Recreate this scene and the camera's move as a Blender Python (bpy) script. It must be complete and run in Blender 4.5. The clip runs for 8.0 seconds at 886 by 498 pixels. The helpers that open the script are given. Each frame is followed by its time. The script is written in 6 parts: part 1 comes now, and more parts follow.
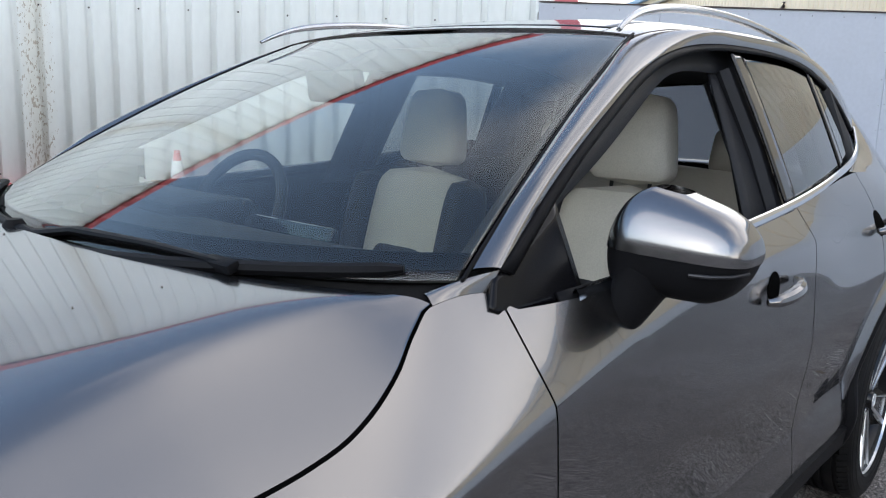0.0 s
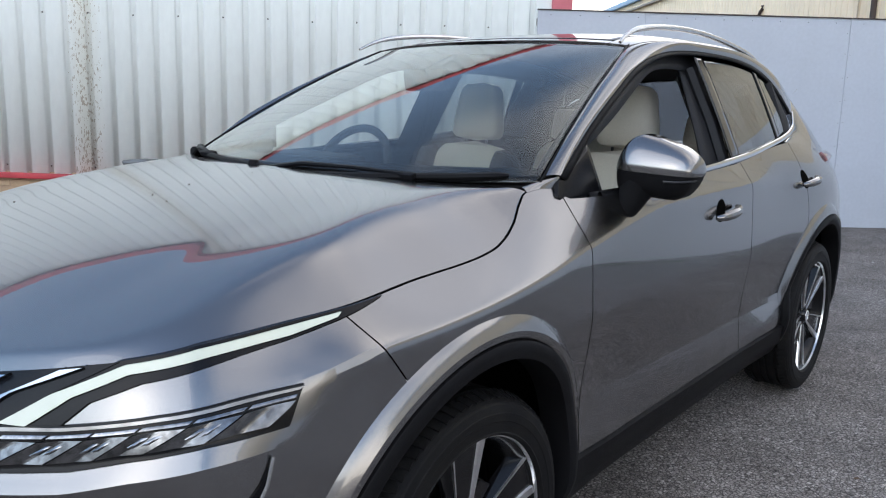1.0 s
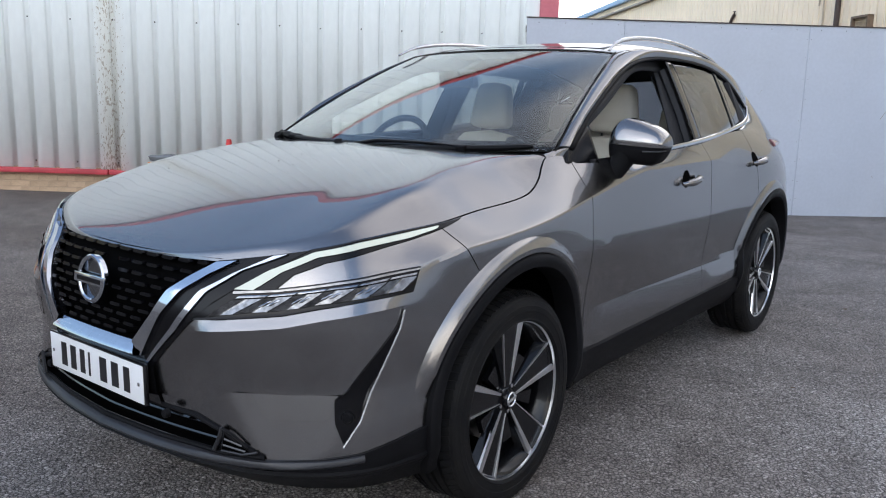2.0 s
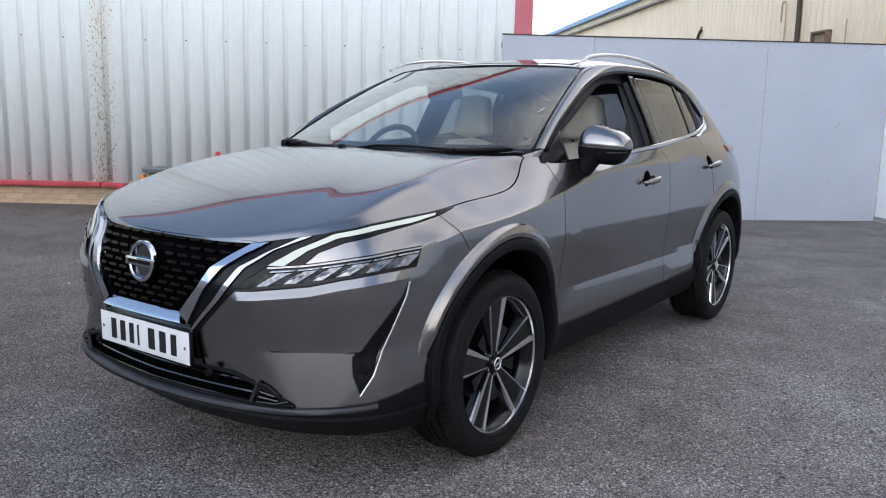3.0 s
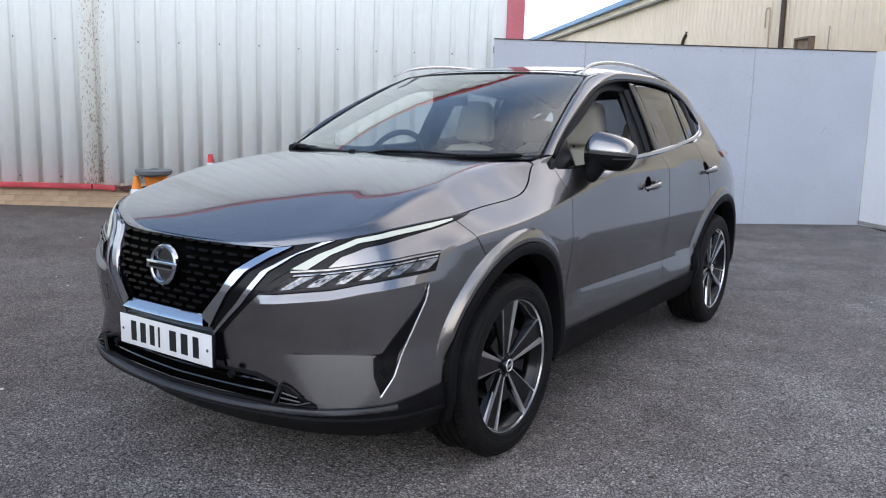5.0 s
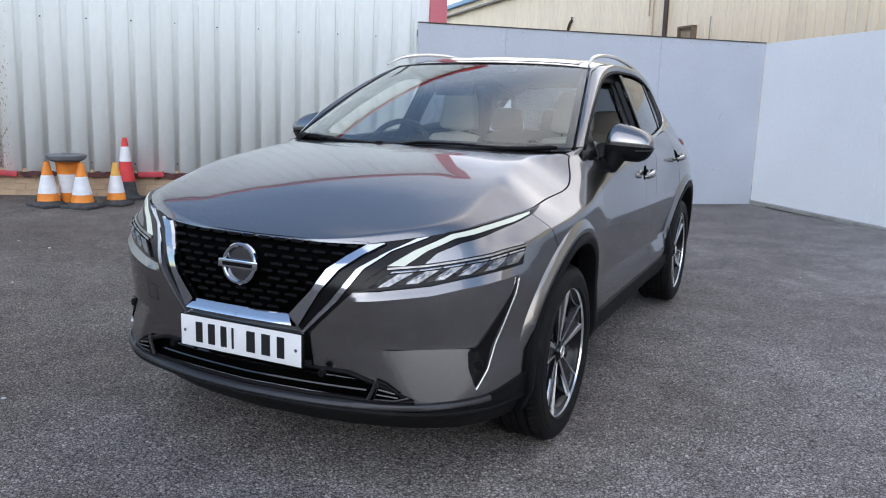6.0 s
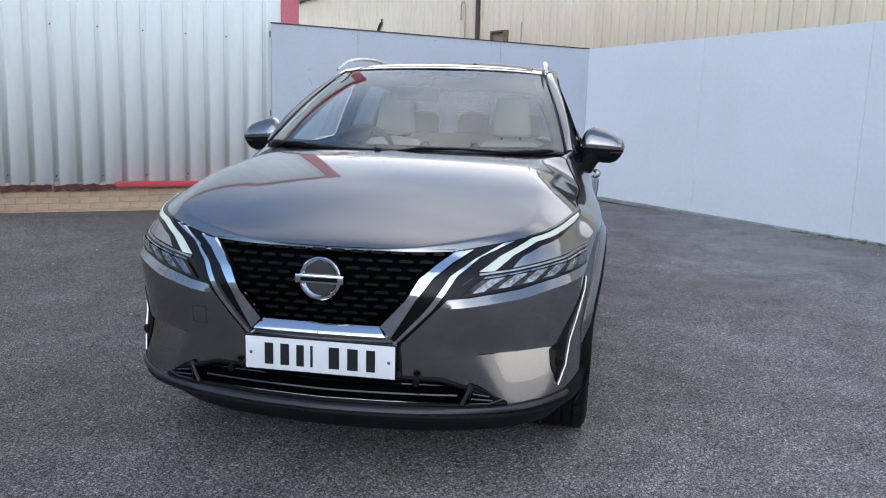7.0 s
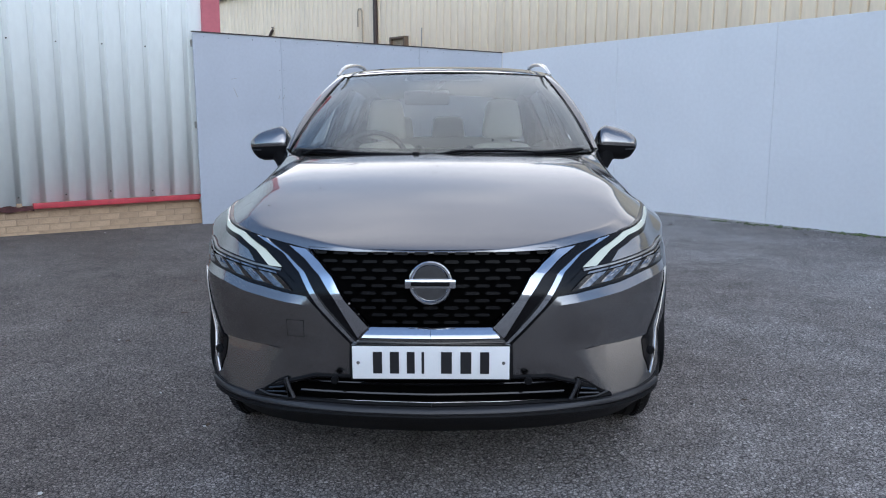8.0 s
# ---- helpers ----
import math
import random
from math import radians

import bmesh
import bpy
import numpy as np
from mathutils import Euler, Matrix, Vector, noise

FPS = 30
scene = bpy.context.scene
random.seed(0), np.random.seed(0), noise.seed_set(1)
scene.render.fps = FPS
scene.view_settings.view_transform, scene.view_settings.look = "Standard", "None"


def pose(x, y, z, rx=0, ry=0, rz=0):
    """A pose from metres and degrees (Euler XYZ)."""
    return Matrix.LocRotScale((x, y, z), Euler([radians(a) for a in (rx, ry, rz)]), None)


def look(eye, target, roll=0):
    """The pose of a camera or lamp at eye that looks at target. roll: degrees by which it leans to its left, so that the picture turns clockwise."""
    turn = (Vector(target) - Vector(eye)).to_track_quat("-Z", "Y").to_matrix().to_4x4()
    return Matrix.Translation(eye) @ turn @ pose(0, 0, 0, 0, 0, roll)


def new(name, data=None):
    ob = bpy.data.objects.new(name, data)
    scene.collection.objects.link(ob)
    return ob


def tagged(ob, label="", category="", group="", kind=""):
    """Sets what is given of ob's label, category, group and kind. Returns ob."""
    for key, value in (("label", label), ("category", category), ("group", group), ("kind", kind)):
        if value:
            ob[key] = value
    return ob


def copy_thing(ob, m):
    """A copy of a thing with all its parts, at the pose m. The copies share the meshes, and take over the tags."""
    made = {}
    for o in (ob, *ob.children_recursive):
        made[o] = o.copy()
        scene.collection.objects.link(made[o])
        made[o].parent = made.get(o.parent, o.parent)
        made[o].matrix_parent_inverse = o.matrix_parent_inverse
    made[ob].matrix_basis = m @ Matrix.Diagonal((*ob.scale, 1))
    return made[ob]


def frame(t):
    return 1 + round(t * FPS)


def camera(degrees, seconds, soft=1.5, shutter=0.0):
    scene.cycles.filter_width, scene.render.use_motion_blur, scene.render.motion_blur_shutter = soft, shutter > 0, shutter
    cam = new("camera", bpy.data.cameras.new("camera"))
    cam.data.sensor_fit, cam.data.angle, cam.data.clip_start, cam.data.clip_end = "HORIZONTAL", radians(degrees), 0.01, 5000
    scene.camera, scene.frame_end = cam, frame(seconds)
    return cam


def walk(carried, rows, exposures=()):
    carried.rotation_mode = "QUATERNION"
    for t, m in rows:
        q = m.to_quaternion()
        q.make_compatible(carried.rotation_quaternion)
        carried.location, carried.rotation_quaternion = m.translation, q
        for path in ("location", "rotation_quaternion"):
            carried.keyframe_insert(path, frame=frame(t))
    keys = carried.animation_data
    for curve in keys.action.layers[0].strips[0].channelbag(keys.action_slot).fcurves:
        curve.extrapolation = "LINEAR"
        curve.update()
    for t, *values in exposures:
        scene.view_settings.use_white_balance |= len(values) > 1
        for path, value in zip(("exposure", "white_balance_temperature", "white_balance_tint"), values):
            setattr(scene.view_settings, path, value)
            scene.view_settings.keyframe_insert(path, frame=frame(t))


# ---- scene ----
cam = camera(58.5, 8.0, soft=1.1)
PATH = [
    (0, (1.42, -0.41, 1.406), (0.156, 1.091, 1.021), 1.4),
    (0.5, (1.66, -0.836, 1.392), (0.401, 0.671, 1.014), 1.2),
    (1, (1.845, -1.307, 1.363), (0.604, 0.215, 0.982), 1.2),
    (1.5, (2.039, -1.731, 1.347), (0.816, -0.197, 0.958), 1.3),
    (2.8, (2.391, -2.466, 1.304), (1.224, -0.877, 0.967), 0.8),
    (3, (2.422, -2.498, 1.305), (1.262, -0.904, 0.968), 0.8),
    (3.5, (2.423, -2.521, 1.303), (1.277, -0.915, 0.977), 1.0),
    (4, (2.421, -2.526, 1.3), (1.28, -0.914, 0.981), 1.3),
    (4.5, (2.426, -2.549, 1.303), (1.285, -0.938, 0.984), 1.2),
    (5, (2.364, -2.62, 1.322), (1.238, -1.0, 0.991), 1.1),
    (5.2, (2.284, -2.703, 1.336), (1.184, -1.067, 1.001), 1.0),
    (6.5, (1.311, -3.211, 1.361), (0.716, -1.34, 0.981), 2.1),
    (7, (0.84, -3.369, 1.361), (0.496, -1.432, 1.003), 1.5),
    (7.5, (0.401, -3.385, 1.351), (0.228, -1.422, 1.01), 0.5),
    (8, (0.103, -3.459, 1.336), (0.055, -1.488, 0.997), -0.2),
]
walk(cam, [(t, look(eye, target, roll)) for t, eye, target, roll in PATH],
     exposures=[(0.0, 0.82, 6400, 8), (1.0, 0.76, 6350, 8), (3.0, 0.75, 6400, 11), (5.0, 0.75, 6400, 11), (6.5, 0.72, 6150, 9), (8.0, 0.54, 5900, 8)])

# ---- light ----
world = bpy.data.worlds.new("sky")
world.use_nodes = True
scene.world = world
wn, wl = world.node_tree.nodes, world.node_tree.links
sky = wn.new("ShaderNodeTexSky")
sky.sky_type, sky.sun_disc = "NISHITA", False
SUN_EL, SUN_AZ = 28.0, 172.0          # elevation, and bearing clockwise from +y
sky.sun_elevation, sky.sun_rotation = radians(SUN_EL), radians(SUN_AZ)
sky.air_density, sky.dust_density, sky.ozone_density = 1.4, 0.8, 4.5
# broken cloud over the whole sky
wco = wn.new("ShaderNodeTexCoord")
wmap = wn.new("ShaderNodeMapping")
wmap.inputs["Scale"].default_value = (1.3, 1.3, 2.6)
cl = wn.new("ShaderNodeTexNoise")
cl.inputs["Scale"].default_value, cl.inputs["Detail"].default_value, cl.inputs["Roughness"].default_value = 1.5, 3, 0.42
ramp = wn.new("ShaderNodeValToRGB")
ramp.color_ramp.elements[0].position, ramp.color_ramp.elements[1].position = 0.24, 0.60
ramp.color_ramp.elements[0].color = (0.055, 0.055, 0.055, 1)
cmix = wn.new("ShaderNodeMixRGB")
cmix.inputs["Color2"].default_value = (12.9, 11.8, 11.0, 1)
cfac = wn.new("ShaderNodeMath")
cfac.operation = "MULTIPLY"
cfac.inputs[1].default_value = 0.8
# thick haze down to the horizon
high = wn.new("ShaderNodeSeparateXYZ")
haze = wn.new("ShaderNodeMapRange")
haze.interpolation_type = "SMOOTHSTEP"
haze.inputs["From Min"].default_value, haze.inputs["From Max"].default_value = 0.60, 0.03
haze.inputs["To Min"].default_value, haze.inputs["To Max"].default_value = -0.13, 0.20
hazed = wn.new("ShaderNodeMath")
hazed.operation = "ADD"
# the bank is thicker on one side of the sky
bank = wn.new("ShaderNodeVectorMath")
bank.operation = "DOT_PRODUCT"
bank.inputs[1].default_value = (0.18, 0.27, 0.05)
cover = wn.new("ShaderNodeMath")
cover.operation = "MULTIPLY_ADD"
cover.inputs[1].default_value = 0.6
wl.new(wco.outputs["Generated"], wmap.inputs["Vector"])
wl.new(wmap.outputs["Vector"], cl.inputs["Vector"])
wl.new(wco.outputs["Generated"], bank.inputs[0])
wl.new(cl.outputs["Fac"], cover.inputs[0])
wl.new(bank.outputs["Value"], cover.inputs[2])
wl.new(wco.outputs["Generated"], high.inputs[0])
wl.new(high.outputs["Z"], haze.inputs["Value"])
wl.new(cover.outputs[0], hazed.inputs[0])
wl.new(haze.outputs["Result"], hazed.inputs[1])
wl.new(hazed.outputs[0], ramp.inputs["Fac"])
wl.new(ramp.outputs["Color"], cfac.inputs[0])
wl.new(cfac.outputs[0], cmix.inputs["Fac"])
wl.new(sky.outputs["Color"], cmix.inputs["Color1"])
wl.new(cmix.outputs["Color"], wn["Background"].inputs["Color"])
wn["Background"].inputs["Strength"].default_value = 0.15
sun = new("sun", bpy.data.lights.new("sun", "SUN"))
sun.data.energy, sun.data.angle, sun.data.color = 0.8, radians(75), (1.0, 0.93, 0.85)
saz, sel = radians(SUN_AZ), radians(SUN_EL)
sun.matrix_world = look((0, 0, 0), (-math.sin(saz) * math.cos(sel), -math.cos(saz) * math.cos(sel), -math.sin(sel)))

# ---- materials ----
def material(name, color, rough=0.5, metal=0.0, spec=0.5, var=0.0, scale=6.0, fine=0.0, fine_scale=120.0, bump=0.0, bump_scale=200.0,
             coat=0.0, coat_rough=0.03, rough_var=0.0, color2=None, stretch=(1, 1, 1), piece=0.0):
    m = bpy.data.materials.new(name)
    m.use_nodes = True
    n, l = m.node_tree.nodes, m.node_tree.links
    b = n["Principled BSDF"]
    b.inputs["Base Color"].default_value = (*color, 1)
    b.inputs["Roughness"].default_value, b.inputs["Metallic"].default_value = rough, metal
    b.inputs["Specular IOR Level"].default_value = spec
    b.inputs["Coat Weight"].default_value, b.inputs["Coat Roughness"].default_value = coat, coat_rough
    co = n.new("ShaderNodeTexCoord")
    mp = n.new("ShaderNodeMapping")
    mp.inputs["Scale"].default_value = stretch
    l.new(co.outputs["Object"], mp.inputs["Vector"])
    def noise_tex(s, detail=5):
        t = n.new("ShaderNodeTexNoise")
        t.inputs["Scale"].default_value, t.inputs["Detail"].default_value = s, detail
        l.new(mp.outputs["Vector"], t.inputs["Vector"])
        return t.outputs["Fac"]
    out = None
    if var or color2:
        r = n.new("ShaderNodeValToRGB")
        r.color_ramp.elements[0].position, r.color_ramp.elements[1].position = 0.35, 0.65
        lo = color2 or tuple(c * (1 - var) for c in color)
        hi = color if color2 else tuple(min(1, c * (1 + var)) for c in color)
        r.color_ramp.elements[0].color, r.color_ramp.elements[1].color = (*lo, 1), (*hi, 1)
        l.new(noise_tex(scale), r.inputs["Fac"])
        out = r.outputs["Color"]
    if fine:
        mr = n.new("ShaderNodeMapRange")
        mr.inputs["From Min"].default_value, mr.inputs["From Max"].default_value = 0.3, 0.7
        mr.inputs["To Min"].default_value, mr.inputs["To Max"].default_value = 1 - fine, 1 + fine
        l.new(noise_tex(fine_scale, 3), mr.inputs["Value"])
        mu = n.new("ShaderNodeMixRGB")
        mu.blend_type, mu.inputs["Fac"].default_value = "MULTIPLY", 1
        mu.inputs["Color1"].default_value = (*color, 1)
        if out:
            l.new(out, mu.inputs["Color1"])
        l.new(mr.outputs["Result"], mu.inputs["Color2"])
        out = mu.outputs["Color"]
    if piece:
        oi = n.new("ShaderNodeObjectInfo")
        mr = n.new("ShaderNodeMapRange")
        mr.inputs["To Min"].default_value, mr.inputs["To Max"].default_value = 1 - piece, 1 + piece
        l.new(oi.outputs["Random"], mr.inputs["Value"])
        mu = n.new("ShaderNodeMixRGB")
        mu.blend_type, mu.inputs["Fac"].default_value = "MULTIPLY", 1
        mu.inputs["Color1"].default_value = (*color, 1)
        if out:
            l.new(out, mu.inputs["Color1"])
        l.new(mr.outputs["Result"], mu.inputs["Color2"])
        out = mu.outputs["Color"]
    if out:
        l.new(out, b.inputs["Base Color"])
    if rough_var:
        mr = n.new("ShaderNodeMapRange")
        mr.inputs["To Min"].default_value, mr.inputs["To Max"].default_value = max(0.02, rough - rough_var), min(1, rough + rough_var)
        l.new(noise_tex(scale * 2.3), mr.inputs["Value"])
        l.new(mr.outputs["Result"], b.inputs["Roughness"])
    if bump:
        bp = n.new("ShaderNodeBump")
        bp.inputs["Strength"].default_value, bp.inputs["Distance"].default_value = 1.0, bump
        l.new(noise_tex(bump_scale, 3), bp.inputs["Height"])
        l.new(bp.outputs["Normal"], b.inputs["Normal"])
    return m


def nodes_of(m):
    return m.node_tree.nodes, m.node_tree.links, m.node_tree.nodes["Principled BSDF"]


paint = material("grey_metallic_paint", (0.225, 0.220, 0.221), rough=0.23, metal=1.0, fine=0.14, fine_scale=1400, coat=1.0, coat_rough=0.008, var=0.03, scale=2)
paint.node_tree.nodes["Principled BSDF"].inputs["Coat IOR"].default_value = 1.65
paint.node_tree.nodes["Principled BSDF"].inputs["Specular Tint"].default_value = (0.55, 0.56, 0.58, 1)
gloss_black = material("gloss_black", (0.006, 0.006, 0.007), rough=0.08, coat=0.25, var=0.1, scale=5)
satin_black = material("satin_black_plastic", (0.007, 0.007, 0.008), rough=0.5, spec=0.09, fine=0.25, fine_scale=500, bump=0.0003, bump_scale=900, var=0.15)
# near-black: the shade of wells, openings, gaps and panel edges is in this colour
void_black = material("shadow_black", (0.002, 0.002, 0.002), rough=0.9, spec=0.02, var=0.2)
dark_mirror = material("dark_badge_mirror", (0.22, 0.225, 0.235), rough=0.1, metal=1.0, var=0.08, scale=30)
slat_black = material("slat_black", (0.004, 0.004, 0.005), rough=0.2, spec=0.14, var=0.2, scale=20)
deep_black = material("deep_gloss_black", (0.004, 0.004, 0.005), rough=0.22, spec=0.22, var=0.15, scale=5)
lip_grey = material("lip_grey", (0.028, 0.028, 0.031), rough=0.4, metal=0.3, var=0.08, fine=0.1, fine_scale=300)
chrome = material("chrome", (0.54, 0.565, 0.61), rough=0.09, metal=1.0, fine=0.03, fine_scale=60)
satin_silver = material("satin_silver", (0.62, 0.63, 0.64), rough=0.24, metal=1.0, fine=0.06, fine_scale=200)
machined = material("machined_alloy", (0.80, 0.80, 0.81), rough=0.30, metal=1.0, fine=0.08, fine_scale=260)
rim_black = material("rim_black", (0.005, 0.005, 0.006), rough=0.2, spec=0.3, coat=0.1, var=0.2)
rubber = material("tyre_rubber", (0.007, 0.007, 0.008), rough=0.55, spec=0.12, fine=0.3, fine_scale=260, var=0.35, scale=14, color2=(0.012, 0.0115, 0.011), bump=0.0004, bump_scale=500)
steel = material("brake_steel", (0.32, 0.31, 0.30), rough=0.35, metal=1.0, var=0.2, scale=30)
leather = material("cream_leather", (0.44, 0.42, 0.375), rough=0.5, fine=0.08, fine_scale=240, var=0.06, scale=5, bump=0.0008, bump_scale=260)
dark_trim = material("dark_interior_trim", (0.012, 0.013, 0.016), rough=0.6, spec=0.3, fine=0.2, fine_scale=400, var=0.15, bump=0.0004, bump_scale=600)
grey_trim = material("grey_headlining", (0.10, 0.10, 0.10), rough=0.9, fine=0.1, fine_scale=300, var=0.08)
plate_white = material("plate_white", (0.80, 0.80, 0.80), rough=0.25, coat=0.3, var=0.03, scale=9, fine=0.03, fine_scale=300)
ink = material("plate_ink", (0.012, 0.012, 0.014), rough=0.4, var=0.1)
red_lens = material("red_lens", (0.22, 0.085, 0.085), rough=0.12, coat=0.8, var=0.1, scale=30)
reflector = material("lamp_reflector", (0.19, 0.193, 0.20), rough=0.24, metal=1.0, var=0.35, scale=55)
bright_reflector = material("bright_lamp_reflector", (0.29, 0.295, 0.31), rough=0.22, metal=1.0, var=0.3, scale=60)
drl_mat = material("light_guide", (0.34, 0.37, 0.33), rough=0.25, coat=0.8, var=0.05, scale=20)
drl_mat.node_tree.nodes["Principled BSDF"].inputs["Emission Color"].default_value = (0.93, 1.0, 0.86, 1)
drl_mat.node_tree.nodes["Principled BSDF"].inputs["Emission Strength"].default_value = 0.20


def glass_material(name, tint, rough=0.0, ior=1.5):
    m = material(name, tint, rough=rough)
    b = m.node_tree.nodes["Principled BSDF"]
    b.inputs["Transmission Weight"].default_value, b.inputs["IOR"].default_value = 1.0, ior
    return m


windscreen_glass = glass_material("windscreen_glass", (0.80, 0.865, 0.825), ior=1.5)
clear_glass = glass_material("clear_glass", (0.97, 0.98, 0.975))
tinted_glass = glass_material("privacy_glass", (0.42, 0.44, 0.45))
rear_glass = glass_material("rear_screen_glass", (0.20, 0.21, 0.22))

# asphalt: aggregate, damp and worn patches
asphalt = material("asphalt", (0.075, 0.073, 0.072), rough=0.85, spec=0.2)
n, l, b = nodes_of(asphalt)
co = n.new("ShaderNodeTexCoord")
vo = n.new("ShaderNodeTexVoronoi")
vo.inputs["Scale"].default_value, vo.inputs["Randomness"].default_value = 95, 1
vo2 = n.new("ShaderNodeTexVoronoi")
vo2.inputs["Scale"].default_value = 42
big = n.new("ShaderNodeTexNoise")
big.inputs["Scale"].default_value, big.inputs["Detail"].default_value = 0.55, 6
mid = n.new("ShaderNodeTexNoise")
mid.inputs["Scale"].default_value, mid.inputs["Detail"].default_value = 3.2, 9
for t in (vo, vo2, big, mid):
    l.new(co.outputs["Object"], t.inputs["Vector"])
stone = n.new("ShaderNodeValToRGB")
stone.color_ramp.elements[0].color, stone.color_ramp.elements[1].color = (0.150, 0.142, 0.135, 1), (0.42, 0.406, 0.392, 1)
stone.color_ramp.elements[0].position, stone.color_ramp.elements[1].position = 0.15, 0.98
e = stone.color_ramp.elements.new(0.65)
e.color = (0.212, 0.202, 0.194, 1)
l.new(vo.outputs["Color"], stone.inputs["Fac"])
# tar pits between the stones
pit = n.new("ShaderNodeMapRange")
pit.inputs["From Min"].default_value, pit.inputs["From Max"].default_value = 0.01, 0.15
pit.inputs["To Min"].default_value, pit.inputs["To Max"].default_value = 0.18, 1.0
pits = n.new("ShaderNodeTexVoronoi")
pits.feature = "DISTANCE_TO_EDGE"
pits.inputs["Scale"].default_value = 68
l.new(co.outputs["Object"], pits.inputs["Vector"])
l.new(pits.outputs["Distance"], pit.inputs["Value"])
# browner and darker on the building's side, greyer and lighter on the other
sep = n.new("ShaderNodeSeparateXYZ")
l.new(co.outputs["Object"], sep.inputs[0])
side_pos = n.new("ShaderNodeMath")
side_pos.operation = "MULTIPLY_ADD"
l.new(mid.outputs["Fac"], side_pos.inputs[0])
side_pos.inputs[1].default_value = 1.6
l.new(sep.outputs["X"], side_pos.inputs[2])
side_tint = n.new("ShaderNodeValToRGB")
side_map = n.new("ShaderNodeMapRange")
side_map.inputs["From Min"].default_value, side_map.inputs["From Max"].default_value = -0.6, 3.4
l.new(side_pos.outputs[0], side_map.inputs["Value"])
l.new(side_map.outputs["Result"], side_tint.inputs["Fac"])
side_tint.color_ramp.elements[0].color, side_tint.color_ramp.elements[1].color = (1.02, 0.95, 0.90, 1), (1.60, 1.58, 1.57, 1)
patch = n.new("ShaderNodeValToRGB")
patch.color_ramp.elements[0].position, patch.color_ramp.elements[1].position = 0.38, 0.62
patch.color_ramp.elements[0].color, patch.color_ramp.elements[1].color = (0.84, 0.81, 0.79, 1), (1.10, 1.10, 1.10, 1)
l.new(big.outputs["Fac"], patch.inputs["Fac"])
mul = n.new("ShaderNodeMixRGB")
mul.blend_type, mul.inputs["Fac"].default_value = "MULTIPLY", 1
l.new(stone.outputs["Color"], mul.inputs["Color1"])
l.new(patch.outputs["Color"], mul.inputs["Color2"])
midr = n.new("ShaderNodeMapRange")
midr.inputs["From Min"].default_value, midr.inputs["From Max"].default_value = 0.3, 0.7
midr.inputs["To Min"].default_value, midr.inputs["To Max"].default_value = 0.80, 1.14
l.new(mid.outputs["Fac"], midr.inputs["Value"])
mul2 = n.new("ShaderNodeMixRGB")
mul2.blend_type, mul2.inputs["Fac"].default_value = "MULTIPLY", 1
l.new(mul.outputs["Color"], mul2.inputs["Color1"])
l.new(midr.outputs["Result"], mul2.inputs["Color2"])
base_ = mul2.outputs["Color"]
for sock in (pit.outputs["Result"], side_tint.outputs["Color"]):
    mx = n.new("ShaderNodeMixRGB")
    mx.blend_type, mx.inputs["Fac"].default_value = "MULTIPLY", 1
    l.new(base_, mx.inputs["Color1"])
    l.new(sock, mx.inputs["Color2"])
    base_ = mx.outputs["Color"]
l.new(base_, b.inputs["Base Color"])
rr = n.new("ShaderNodeMapRange")
rr.inputs["To Min"].default_value, rr.inputs["To Max"].default_value = 0.62, 0.95
l.new(big.outputs["Fac"], rr.inputs["Value"])
l.new(rr.outputs["Result"], b.inputs["Roughness"])
hsum = n.new("ShaderNodeMath")
hsum.operation = "ADD"
l.new(vo.outputs["Distance"], hsum.inputs[0])
l.new(vo2.outputs["Distance"], hsum.inputs[1])
bp = n.new("ShaderNodeBump")
bp.inputs["Strength"].default_value, bp.inputs["Distance"].default_value = 0.9, 0.005
bp.invert = True
l.new(hsum.outputs[0], bp.inputs["Height"])
l.new(bp.outputs["Normal"], b.inputs["Normal"])

# pale grey profiled sheet, streaked from above
cladding = material("grey_profiled_sheet", (0.84, 0.885, 0.875), rough=0.42, var=0.025, scale=0.7, stretch=(1.5, 1.5, 0.5), fine=0.02, fine_scale=14, rough_var=0.08)
n, l, b = nodes_of(cladding)
# rust specks and a yellowed run along one rib, densest at its foot
co = n.new("ShaderNodeTexCoord")
sep = n.new("ShaderNodeSeparateXYZ")
l.new(co.outputs["Object"], sep.inputs[0])
def math_node(op, a, c):
    m_ = n.new("ShaderNodeMath")
    m_.operation = op
    for i, v in enumerate((a, c)):
        if isinstance(v, (int, float)):
            m_.inputs[i].default_value = v
        else:
            l.new(v, m_.inputs[i])
    return m_.outputs[0]
off = math_node("ABSOLUTE", math_node("SUBTRACT", sep.outputs["X"], 16.50), 0)
band_ = n.new("ShaderNodeMapRange")
band_.inputs["From Min"].default_value, band_.inputs["From Max"].default_value = 0.20, 0.04
l.new(off, band_.inputs["Value"])
mpr = n.new("ShaderNodeMapping")
mpr.inputs["Scale"].default_value = (1, 1, 0.35)
l.new(co.outputs["Object"], mpr.inputs["Vector"])
speck = n.new("ShaderNodeTexNoise")
speck.inputs["Scale"].default_value, speck.inputs["Detail"].default_value = 60, 5
l.new(mpr.outputs["Vector"], speck.inputs["Vector"])
foot = n.new("ShaderNodeMapRange")
foot.inputs["From Min"].default_value, foot.inputs["From Max"].default_value = 0.9, 0.28
foot.inputs["To Min"].default_value, foot.inputs["To Max"].default_value = 0.0, 0.07
l.new(sep.outputs["Z"], foot.inputs["Value"])
cutoff = math_node("SUBTRACT", 0.66, math_node("ADD", math_node("MULTIPLY", band_.outputs["Result"], 0.085), math_node("MULTIPLY", foot.outputs["Result"], band_.outputs["Result"])))
